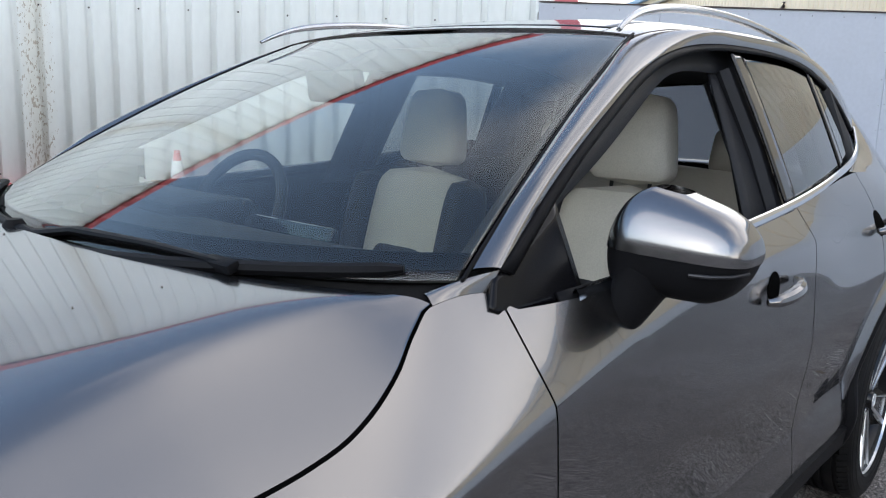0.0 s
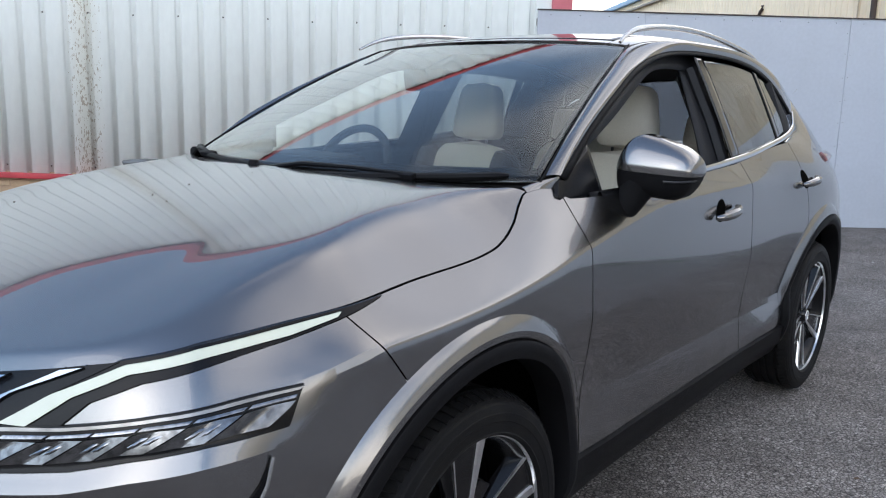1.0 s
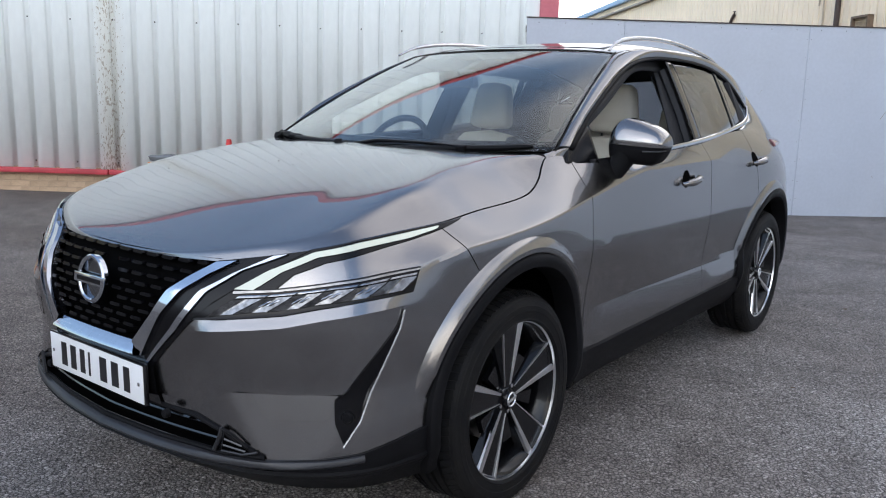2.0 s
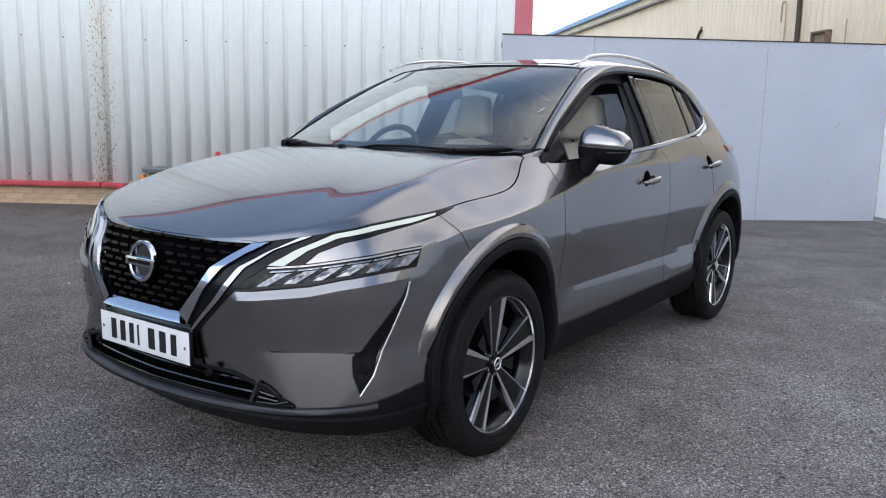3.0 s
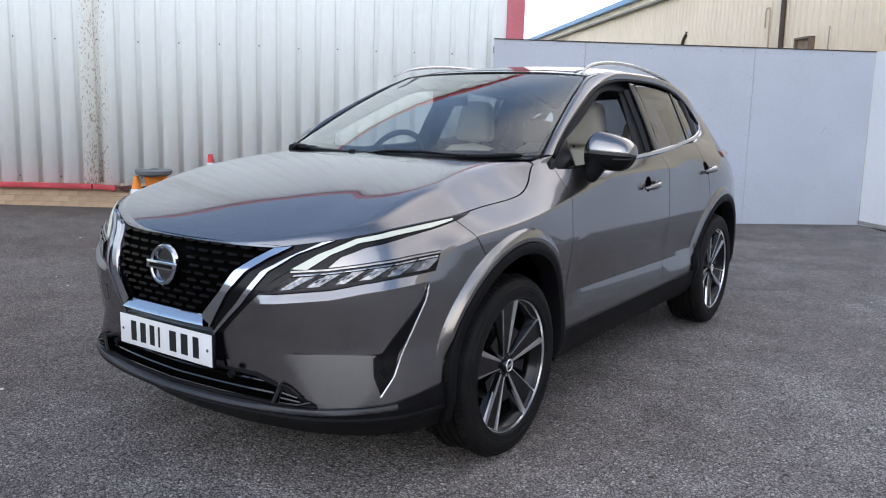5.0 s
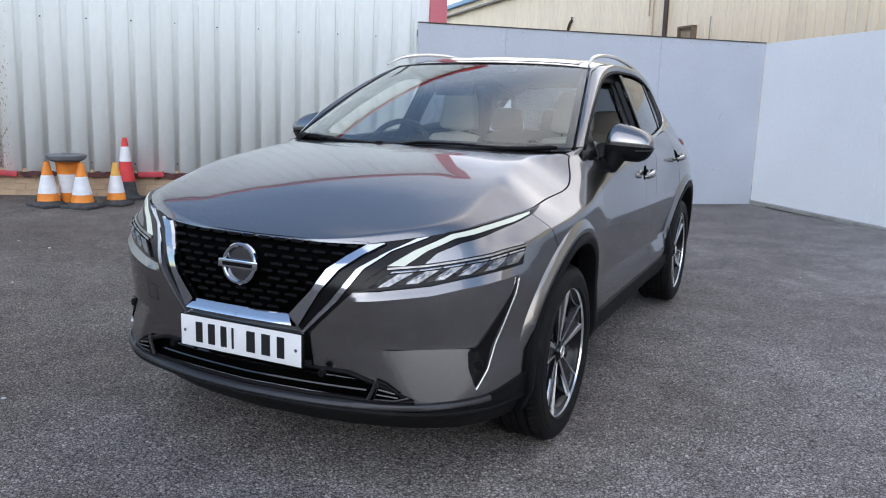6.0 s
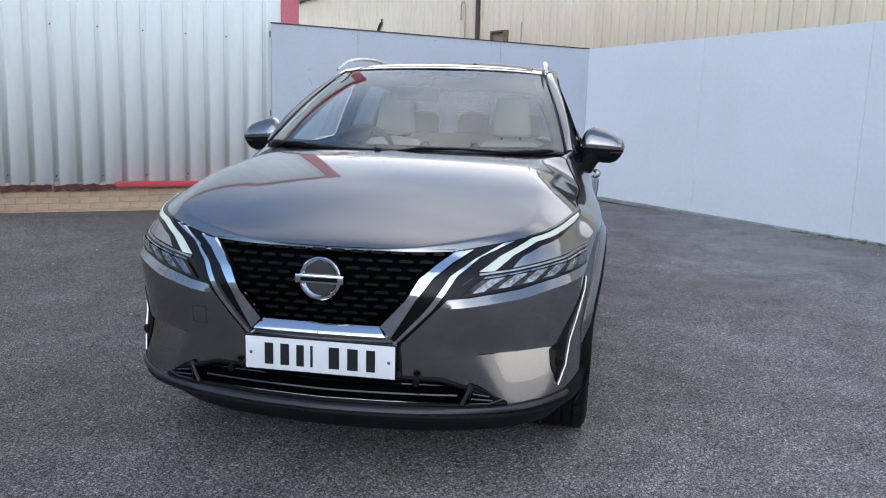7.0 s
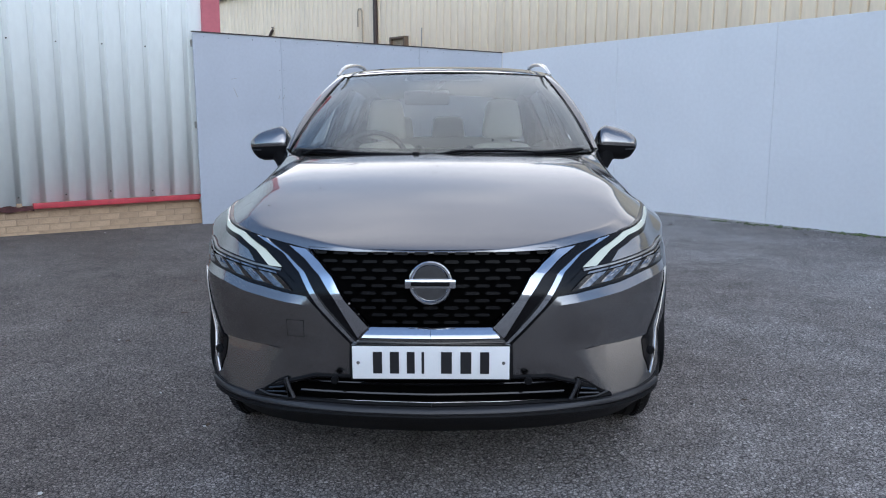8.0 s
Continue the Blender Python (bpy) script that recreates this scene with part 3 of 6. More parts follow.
# ---- the car: nose towards -y, front axle at y = 0, middle at x = 0 ----
car = thing("car", "dark grey metallic crossover car with black and silver alloy wheels", "car")
MID = (0, 1.2, 0.75)
AXLE_R, WHEEL_R, ARCH_R, ARCH_Z = 2.665, 0.358, 0.450, 0.402
# outer outline in plan, from the nose round to the tail
PLAN = [(0, -0.945), (0.26, -0.930), (0.45, -0.888), (0.60, -0.825), (0.72, -0.745), (0.808, -0.648), (0.866, -0.500), (0.905, -0.310), (0.918, -0.06),
        (0.915, 0.20), (0.900, 0.50), (0.893, 1.00), (0.895, 1.60), (0.902, 2.20), (0.915, 2.60), (0.908, 2.90), (0.870, 3.15), (0.78, 3.33), (0.58, 3.43), (0.3, 3.465), (0, 3.475)]
pp = np.array(PLAN)
pt = np.r_[0, np.cumsum(np.linalg.norm(np.diff(pp, axis=0), axis=1))]
pt /= pt[-1]
plan = natural(pt, pp)
# how far the skin lies inside that outline at each height, station by station
ZK = [0.24, 0.29, 0.33, 0.38, 0.44, 0.50, 0.56, 0.64, 0.72, 0.80, 0.87, 0.92, 0.97, 1.02, 1.07, 1.12, 1.20, 1.30]
STATIONS = [
    (0, [0.12, 0.06, 0.015, 0.03, 0.03, 0.02, 0.012, 0.012, 0.018, 0.032, 0.098, 0.15, 0.20, 0.25, 0.30, 0.35, 0.42, 0.5]),
    (2, [0.12, 0.06, 0.012, 0.02, 0.02, 0.014, 0.012, 0.008, 0.010, 0.034, 0.085, 0.125, 0.17, 0.22, 0.27, 0.32, 0.4, 0.5]),
    (3, [0.11, 0.05, 0.0, -0.002, 0.000, 0.006, 0.010, 0.009, 0.013, 0.038, 0.072, 0.104, 0.145, 0.20, 0.25, 0.30, 0.38, 0.46]),
    (5, [0.09, 0.04, 0.006, 0.002, 0.004, 0.010, 0.015, 0.011, 0.007, 0.011, 0.040, 0.070, 0.100, 0.13, 0.18, 0.22, 0.3, 0.4]),
    (6, [0.07, 0.04, 0.012, 0.006, 0.006, 0.010, 0.014, 0.010, 0.006, 0.008, 0.037, 0.068, 0.094, 0.12, 0.16, 0.2, 0.28, 0.38]),
    (7, [0.06, 0.04, 0.02, 0.012, 0.010, 0.009, 0.008, 0.006, 0.003, 0.004, 0.016, 0.046, 0.076, 0.108, 0.15, 0.19, 0.27, 0.36]),
    (8.6, [0.06, 0.04, 0.02, 0.012, 0.010, 0.010, 0.010, 0.008, 0.004, 0.002, 0.003, 0.012, 0.050, 0.122, 0.18, 0.22, 0.27, 0.34]),
    (9.7, [0.08, 0.06, 0.04, 0.03, 0.030, 0.032, 0.032, 0.026, 0.016, 0.009, 0.005, 0.007, 0.015, 0.036, 0.076, 0.145, 0.19, 0.28]),
    (10.4, [0.09, 0.07, 0.045, 0.026, 0.020, 0.030, 0.036, 0.030, 0.018, 0.009, 0.005, 0.006, 0.011, 0.021, 0.040, 0.098, 0.15, 0.24]),
    (11, [0.09, 0.07, 0.045, 0.022, 0.014, 0.028, 0.036, 0.028, 0.017, 0.009, 0.006, 0.007, 0.011, 0.018, 0.033, 0.086, 0.13, 0.18]),
    (13, [0.09, 0.07, 0.045, 0.024, 0.013, 0.022, 0.034, 0.024, 0.014, 0.007, 0.008, 0.014, 0.022, 0.034, 0.052, 0.074, 0.12, 0.17]),
    (15, [0.08, 0.05, 0.03, 0.018, 0.014, 0.012, 0.010, 0.008, 0.006, 0.004, 0.004, 0.008, 0.018, 0.036, 0.066, 0.105, 0.165, 0.22]),
    (17, [0.10, 0.06, 0.03, 0.014, 0.008, 0.006, 0.006, 0.008, 0.012, 0.018, 0.028, 0.040, 0.054, 0.072, 0.094, 0.122, 0.165, 0.20]),
    (20, [0.12, 0.06, 0.02, 0.0, 0.0, 0.006, 0.02, 0.05, 0.06, 0.07, 0.08, 0.09, 0.10, 0.11, 0.125, 0.145, 0.18, 0.22]),
]
inset_s = natural([float(np.interp(k, range(len(pt)), pt)) for k, _ in STATIONS], [r for _, r in STATIONS])
inset_cache = {}


# the shoulder crease: its height along the flank, and how far the panel above it leans in
SHOULDER_Z = gentle([-0.66, -0.45, -0.31, -0.10, 0.10, 0.41, 0.70, 1.00, 1.60, 2.20], [0.845, 0.884, 0.912, 0.928, 0.943, 0.973, 1.014, 1.055, 1.060, 1.030])
SHOULDER_K = gentle([-0.66, -0.45, -0.31, -0.10, 0.10, 0.41, 0.70, 1.00, 1.60, 2.20], [0.75, 1.05, 1.27, 1.56, 1.36, 0.80, 0.50, 0.74, 0.70, 0.45])


DOOR_FOLD = 0.565         # the crease low on the doors, at y = 0


def inset(s, z):
    if s not in inset_cache:
        y = float(plan(s)[1])
        on_flank = 0.10 < s < 0.95
        w = min(max((y + 0.60) / 0.26, 0.0), max(1 - (y - 1.6) / 0.6, 0.0), 1.0) if on_flank else 0.0
        inset_cache[s] = gentle(ZK, inset_s(s)), w * w * (3 - 2 * w), float(SHOULDER_Z(y)), float(SHOULDER_K(y)), float(np.interp(y, [0.0, 0.5], [0.0, 0.06]))
    f, w, zs, k, lean = inset_cache[s]
    if 0.40 < z < 0.64 and 0.10 < s < 0.95:
        y = float(plan(s)[1])
        v = min(max((y - 0.52) / 0.16, 0.0), max((2.02 - y) / 0.25, 0.0), 1.0)
        if v > 0:
            low = DOOR_FOLD - 0.015 * y
            d = max(0.0, low - z)
            facet = 0.036 - 0.17 * d + 0.5 * d * d if z < low else 0.036 + (float(f(0.64)) - 0.036) * (z - low) / (0.64 - low)
            return (1 - v) * float(f(z)) + v * facet
    if w == 0 or z <= 0.80:
        return float(f(z))
    def roll(t):
        return k * 0.5 * (t + math.sqrt(t * t + 0.009 ** 2))
    return (1 - w) * float(f(z)) + w * (float(f(0.80)) + lean * (z - 0.80) + roll(z - zs) - roll(0.80 - zs))


UC = [float(np.interp(k, range(len(pt)), pt)) for k in (1.3, 3.1, 4.5, 4.85)]
CREASE_S, CREASE_LAMP_S = [], []
FACET_TILT = 0.20


FOLD_A, FOLD_B = np.array((0.47, -0.882)), np.array((0.772, -0.668))     # the flat facet under the fold, in plan
FOLD_N = np.array((FOLD_B[1] - FOLD_A[1], FOLD_A[0] - FOLD_B[0])) / np.linalg.norm(FOLD_B - FOLD_A)


def undercut(s, z):
    """The fold low on the bumper's corners: a flat facet is cut in under it."""
    w = float(np.interp(s, UC, [0, 1, 1, 0]))
    if w == 0 or not 0.33 < z < 0.547:
        return 0.0
    p = plan(s)
    t = plan(min(s + 0.002, 1)) - plan(max(s - 0.002, 0))
    t /= np.hypot(*t)
    n_in = np.array((-t[1], t[0]))
    zz = min(z, 0.54)
    cut = float((FOLD_A - p) @ FOLD_N) / float(n_in @ FOLD_N) - FACET_TILT * (0.54 - zz)
    return w * max(0.0, cut - inset(s, zz)) * (1 if z < 0.54 else (0.547 - z) / 0.007)


def lamp_crease(s, z):
    """The panel under the lamp stands proud along a crease and falls back from it both ways."""
    w = float(np.interp(s, CREASE_S, [0, 1, 1, 0]))
    if w == 0 or not 0.56 < z < 0.86:
        return 0.0
    top = float(np.interp(s, CREASE_LAMP_S, [0.733, 0.747, 0.763, 0.785, 0.803, 0.812]))
    fold = top - 0.030
    return 0.016 * w * max(0.0, (z - 0.56) / (fold - 0.56) if z < fold else 1 - (z - fold) / (top + 0.004 - fold))


def skin(s, z, out=0.0):
    """The body's outer skin: s round the plan, z the height."""
    p = plan(s)
    t = plan(min(s + 0.002, 1)) - plan(max(s - 0.002, 0))
    t /= np.hypot(*t)
    d = inset(s, z) - out + undercut(s, z) - (lamp_crease(s, z) if CREASE_S else 0.0)
    return Vector((p[0] - t[1] * d, p[1] + t[0] * d, z))


DENSE = np.linspace(0, 1, 1601)
PD = np.array([plan(s) for s in DENSE])


def s_at(x=None, y=None):
    """The station of a point on the flank (y) or on the front (x)."""
    if y is not None:
        k = (DENSE > 0.10) & (DENSE < 0.95)
        return float(np.interp(y, PD[k, 1], DENSE[k]))
    k = DENSE < 0.2
    return float(np.interp(x, PD[k, 0], DENSE[k]))


def s_near(x, y, z):
    """The station whose skin at that height lies nearest to (x, y)."""
    ss = np.linspace(0, 0.5, 251)
    return float(min(ss, key=lambda s: (skin(s, z).xy - Vector((x, y))).length))


CREASE_LAMP_S += [s_near(*p) for p in ((0.418, -0.890, 0.733), (0.525, -0.829, 0.747), (0.634, -0.757, 0.763), (0.722, -0.700, 0.785), (0.799, -0.622, 0.803), (0.845, -0.499, 0.812))]
CREASE_S += [CREASE_LAMP_S[0] - 0.006, CREASE_LAMP_S[0] + 0.012, CREASE_LAMP_S[4], CREASE_LAMP_S[5] + 0.01]


# upper edge of the lower body: bonnet edge, then the belt line
edge_pts = [(0, 0.868), (s_near(0.42, -0.805, 0.88), 0.877), (s_near(0.595, -0.69, 0.912), 0.912), (s_near(0.71, -0.56, 0.942), 0.943), (s_near(0.785, -0.39, 0.968), 0.968), (s_at(y=-0.23), 0.985),
            (s_at(y=0.05), 1.006), (s_at(y=0.14), 1.018), (s_at(y=0.20), 1.034), (s_at(y=0.27), 1.064), (s_at(y=0.33), 1.102), (s_at(y=0.375), 1.126), (s_at(y=0.44), 1.132), (s_at(y=0.485), 1.128), (s_at(y=0.494), 1.104), (s_at(y=0.62), 1.102), (s_at(y=0.80), 1.104),
            (s_at(y=1.70), 1.145), (s_at(y=2.40), 1.188), (s_at(y=2.60), 1.176), (s_at(y=2.80), 1.155), (s_at(y=3.0), 1.13), (s_at(y=3.1), 1.12), (s_at(y=3.25), 1.11), (1.0, 1.10)]
edge_z = gentle([a for a, _ in edge_pts], [b_ for _, b_ in edge_pts])


def lower_z(y, base):
    for yc in (0.0, AXLE_R):
        if abs(y - yc) < ARCH_R:
            return max(base, ARCH_Z + math.sqrt(ARCH_R ** 2 - (y - yc) ** 2))
    return base


def rows(zb, zt, y, n, fold=False):
    """n + 1 heights from zb to zt, one of them on the shoulder crease and, on the doors, one on the low fold."""
    m = int(n * 0.6)
    crease = float(SHOULDER_Z(min(max(y, -0.60), 2.2)))
    crease = min(max(crease, zb + 0.3 * (zt - zb)), zt - 0.12 * (zt - zb))
    if not fold:
        return [*np.linspace(zb, crease, m + 1), *np.linspace(crease, zt, n - m + 1)[1:]]
    low, q = max(DOOR_FOLD - 0.015 * y, zb + 0.03), m // 3
    return [*np.linspace(zb, low, q + 1), *np.linspace(low, crease, m - q + 1)[1:], *np.linspace(crease, zt, n - m + 1)[1:]]


def flank(y0, y1, base, n, nv=34, lean=None, fold=False):
    """A panel of the flank between two y, cut by the wheel arches."""
    ys = sorted(set([*np.linspace(y0, y1, n)] + [y for yc in (0.0, AXLE_R) for y in yc + ARCH_R * np.cos(np.linspace(0, math.pi, 40)) if y0 < y < y1]))
    bm = bmesh.new()
    cols = []
    for y in ys:
        s = s_at(y=y)
        zb, zt = lower_z(plan(s)[1], base), float(edge_z(s))
        col = []
        k = (y - y0) / (y1 - y0)
        if lean:
            zt = float(edge_z(s_at(y=y + lean(k, zt))))
        for z in rows(zb, zt, y + (lean(k, 0.92) if lean else 0.0), nv, fold):
            sh = lean(k, z) if lean else 0.0
            col.append(bm.verts.new(skin(s_at(y=y + sh) if sh else s, z)))
        cols.append(col)
    for a, b_ in zip(cols, cols[1:]):
        for j in range(nv):
            bm.faces.new((a[j], b_[j], b_[j + 1], a[j + 1]))
    return orient(bm, MID)


def both(make, name, mat, parent, label="", **kw):
    """The same part on both flanks."""
    made = []
    for sg in (1, -1):
        bm = make()
        if sg < 0:
            moved(bm, Matrix.Diagonal((-1, 1, 1, 1)))
        made.append(part(name, bm, mat, parent, label, **kw))
    return made


GAP = 0.0021
SEAM_B, SEAM_D, SEAM_E, SEAM_F = -0.272, 0.488, 1.725, 2.40


def lean_b(k, z):
    return max(0.0, (k - 0.85) / 0.15) * (-0.72 * (max(z, 0.79) - 0.86))


def lean_f(k, z):
    return max(0.0, 1 - k / 0.24) * (-0.72 * (max(z, 0.79) - 0.86))


both(lambda: flank(SEAM_B + GAP, SEAM_D - GAP, 0.40, 60, nv=48, lean=lean_f), "front_wing", paint, car, thick=0.004)
both(lambda: flank(SEAM_D + GAP, SEAM_E - GAP, 0.405, 60, nv=50, fold=True), "front_door", paint, car, thick=0.004, angle=7.0)
both(lambda: flank(SEAM_E + GAP, SEAM_F - GAP, 0.405, 40, nv=50, fold=True), "rear_door", paint, car, thick=0.004, angle=7.0)
both(lambda: flank(SEAM_F + GAP, 3.10, 0.36, 50), "rear_quarter", paint, car, thick=0.004)


# bumper: from the middle of the nose to the wing seam
def bumper_half():
    s1 = s_at(y=SEAM_B - GAP)
    sa = [s for s in np.linspace(0, s_at(y=-0.46), 70)] + [s_at(y=y) for y in -ARCH_R * np.cos(np.linspace(0, 1.0, 26)) if y < SEAM_B - GAP] + [s1]
    sa = sorted(set(sa))
    bm = bmesh.new()
    cols = []
    for s in sa:
        y = float(plan(s)[1])
        zb, zt = lower_z(y, 0.30), float(edge_z(s)) - 0.003
        k = s / s1
        if k > 0.85:
            zt = float(edge_z(s_at(y=y + lean_b(k, zt)))) - 0.003
        col = []
        zm = max(0.5399, zb + 0.03)
        fold = max(float(np.interp(s, CREASE_LAMP_S, [0.733, 0.747, 0.763, 0.785, 0.803, 0.812])) - 0.030, zm + 0.04)
        zs = [*np.linspace(zb, zm, 24), zm + 0.0006, zm + 0.0076, *np.linspace(zm + 0.016, fold, 16), *rows(fold, zt, y, 15)[1:]]
        for z in zs:
            sh = lean_b(k, z)
            col.append(bm.verts.new(skin(s_at(y=y + sh) if abs(sh) > 1e-5 else s, z)))
        cols.append(col)
    for a, b_ in zip(cols, cols[1:]):
        for j in range(56):
            c_ = (a[j].co + b_[j + 1].co) / 2
            in_grille = 0.606 < c_.z < 0.872 and c_.x < 0.205 + (c_.z - 0.640) / 0.240 * 0.235
            in_lower = c_.x < 0.58 and 0.368 < c_.z < np.interp(c_.x, [0, 0.40, 0.58], [0.458, 0.454, 0.390])
            if not (in_grille or in_lower):
                bm.faces.new((a[j], b_[j], b_[j + 1], a[j + 1]))
    bmesh.ops.delete(bm, geom=[v for v in bm.verts if not v.link_faces], context="VERTS")
    return orient(bm, MID)


bm = bumper_half()
add(bm, moved(bumper_half(), Matrix.Diagonal((-1, 1, 1, 1))))
bmesh.ops.remove_doubles(bm, verts=bm.verts, dist=0.0004)
front_bumper = part("front_bumper", bm, paint, car, thick=0.004, angle=13.0)


def rear_half():
    s0 = s_at(y=3.105)
    return grid(lambda u, v: skin(s0 + (1 - s0) * u, 0.30 + (float(edge_z(s0 + (1 - s0) * u)) - 0.30) * v), 30, 24, MID)


bm = rear_half()
add(bm, moved(rear_half(), Matrix.Diagonal((-1, 1, 1, 1))))
bmesh.ops.remove_doubles(bm, verts=bm.verts, dist=0.0004)
part("rear_bumper", bm, paint, car, thick=0.004)

# near-black inner shell for the shade behind the seams, and the floor pan
both(lambda: grid(lambda u, v: skin(s_at(y=-0.30 + 3.3 * u), lower_z(-0.30 + 3.3 * u, 0.36) + 0.012 + (min(float(edge_z(s_at(y=-0.30 + 3.3 * u))), 1.04) - 0.04 - lower_z(-0.30 + 3.3 * u, 0.36)) * v, -0.026), 110, 12, MID),
     "inner_shell", void_black, car)
part("floor_pan", box((1.34, 3.6, 0.12), (0, 1.36, 0.33), bevel=0.03), void_black, car)
part("front_core", box((1.20, 0.45, 0.40), (0, -0.45, 0.55), bevel=0.06), void_black, car)


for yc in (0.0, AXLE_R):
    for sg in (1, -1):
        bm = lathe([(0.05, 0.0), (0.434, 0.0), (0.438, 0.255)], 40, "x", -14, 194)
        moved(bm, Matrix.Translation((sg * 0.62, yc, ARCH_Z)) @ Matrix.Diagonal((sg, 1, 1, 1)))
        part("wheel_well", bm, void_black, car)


# black arch trim, and sill cladding
def arch_trim(yc, a0, a1):
    def fn(u, v):
        a = radians(a0 + (a1 - a0) * u)
        r = [0.403, 0.403, 0.408, 0.425, 0.442, 0.448, 0.450][int(round(v * 6))]
        o = [-0.06, -0.004, 0.018, 0.024, 0.024, 0.020, -0.004][int(round(v * 6))]
        y, z = yc - r * math.cos(a), ARCH_Z + r * math.sin(a)
        return skin(s_at(y=y), z, o)
    return grid(fn, 60, 6, (0, yc, WHEEL_R))


def arch_flare(yc, a0, a1):
    def fn(u, v):
        a = radians(a0 + (a1 - a0) * u)
        r = [0.445, 0.449, 0.456, 0.470, 0.485, 0.497, 0.507][int(round(v * 6))]
        o = [-0.006, 0.015, 0.0195, 0.0195, 0.0125, 0.005, -0.003][int(round(v * 6))]
        fade = min(1.0, u / 0.06, (1 - u) / 0.06)
        y, z = yc - r * math.cos(a), ARCH_Z + r * math.sin(a)
        return skin(s_at(y=y), z, o if o < 0 else 0.001 + (o - 0.001) * fade)
    return grid(fn, 70, 6, (0, yc, WHEEL_R))


both(lambda: arch_flare(0.0, 12, 168), "arch_flare", paint, car, "painted wheel arch flare", angle=22)
both(lambda: arch_flare(AXLE_R, 12, 160), "arch_flare", paint, car, "painted wheel arch flare", angle=22)
both(lambda: arch_trim(0.0, -21, 196), "arch_trim", satin_black, car, "black plastic wheel arch trim")
both(lambda: arch_trim(AXLE_R, -12, 196), "arch_trim", satin_black, car, "black plastic wheel arch trim")


def sill():
    def fn(u, v):
        y = 0.425 + (2.240 - 0.425) * u
        z = [0.412, 0.404, 0.34, 0.27, 0.235, 0.23][int(round(v * 5))]
        o = [-0.02, 0.010, 0.022, 0.02, -0.01, -0.10][int(round(v * 5))]
        return skin(s_at(y=y), z, o)
    return grid(fn, 40, 5, MID)


both(sill, "sill_cladding", satin_black, car, "black plastic sill cladding")


# bonnet
S_BON = s_at(y=0.378)


def BON_E(u):
    """The bonnet's edge, along the upper edge of bumper and wing."""
    s = S_BON * u
    return skin(s, float(edge_z(s)) + 0.002, -0.004)


def cowl(x):
    """The rear edge of the bonnet."""
    k = abs(x) / 0.71
    return Vector((x, 0.175 + 0.200 * k ** 2.1, 1.142 - 0.014 * k ** 2))


edge_tab = np.array([list(BON_E(u)) for u in np.linspace(0, 1, 241)])


def bonnet_mid(y):
    """The bonnet's middle line: an even curve with a rounded nose."""
    d = y + 0.842
    return 0.886 + 0.455 * d - 0.195 * d * d - 0.012 * math.exp(-d / 0.035)


side_slope = gentle([-0.842, -0.60, -0.40, -0.20, 0.0, 0.15, 0.378], [0.45, 0.52, 0.62, 0.72, 0.70, 0.66, 0.64])


def bonnet_z(x, y):
    """The bonnet's height: a domed middle between two creases, and sides that fold down to the seam."""
    xe, ze = float(np.interp(y, edge_tab[:, 1], edge_tab[:, 0])), float(np.interp(y, edge_tab[:, 1], edge_tab[:, 2]))
    zc = float(bonnet_mid(y))
    h = 1 - (x / (0.45 + 0.10 * (y + 0.45))) ** 2
    grow = min(max((y + 0.83) / 0.30, 0.0), 1.0)
    dome = 0.007 * (0.5 * (h + math.sqrt(h * h + 0.02)) - 0.4) * grow * grow * (3 - 2 * grow)
    top = zc + dome - 0.010 * (x / 0.7) ** 2
    fold = ze + float(side_slope(y)) * max(0.0, xe - x)
    soft_ = 0.22 * max(zc - ze, 1e-4)
    return 0.5 * (top + fold - math.sqrt((top - fold) ** 2 + soft_ ** 2))


def bonnet_half():
    """Rows from the middle to the edge, from the nose to the screen."""
    n, nv = 100, 84
    bm = bmesh.new()
    cols = []
    for i in range(n + 1):
        e = BON_E(i / n)
        ym = -0.842 + (e.y + 0.842) * (1.017 / 1.220)
        col = []
        for j in range(nv + 1):
            v = j / nv
            k = 1 - (1 - v) ** 1.5
            x, y = e.x * k, ym + (e.y - ym) * k ** 2.2
            col.append(bm.verts.new((x, y, e.z if j == nv else bonnet_z(x, y))))
        cols.append(col)
    for a, b_ in zip(cols, cols[1:]):
        for j in range(nv):
            bm.faces.new((a[j], b_[j], b_[j + 1], a[j + 1]))
    bmesh.ops.remove_doubles(bm, verts=bm.verts, dist=0.0005)
    return orient(bm, (0, 0, 0.3))


bm = bonnet_half()
add(bm, moved(bonnet_half(), Matrix.Diagonal((-1, 1, 1, 1))))
bmesh.ops.remove_doubles(bm, verts=bm.verts, dist=0.0006)
bonnet = part("bonnet", bm, paint, car, thick=0.006)


# greenhouse flank
belt_x = natural([0.45, 0.8, 1.3, 1.7, 2.4, 2.9, 3.2, 3.4], [0.782, 0.806, 0.812, 0.812, 0.782, 0.716, 0.640, 0.57])


def side(y, z, out=0.0):
    d = z - 1.12
    return Vector((float(belt_x(y)) - 0.375 * d - 0.14 * d * abs(d) + out * 0.90, y, z + out * 0.42))


def strip(lo, hi, nu, nv, out=0.0, bulge=0.0):
    """A band on the greenhouse flank between two (y, z) lines."""
    def fn(u, v):
        a, b_ = lo(u), hi(u)
        y, z = a[0] + (b_[0] - a[0]) * v, a[1] + (b_[1] - a[1]) * v
        return side(y, z, out + bulge * 4 * v * (1 - v))
    return grid(fn, nu, nv, (0, 1.6, 1.1))


def line2(*pts):
    p = np.array(pts, float)
    t = np.r_[0, np.cumsum(np.hypot(*np.diff(p, axis=0).T))]
    return natural(t / t[-1], p)


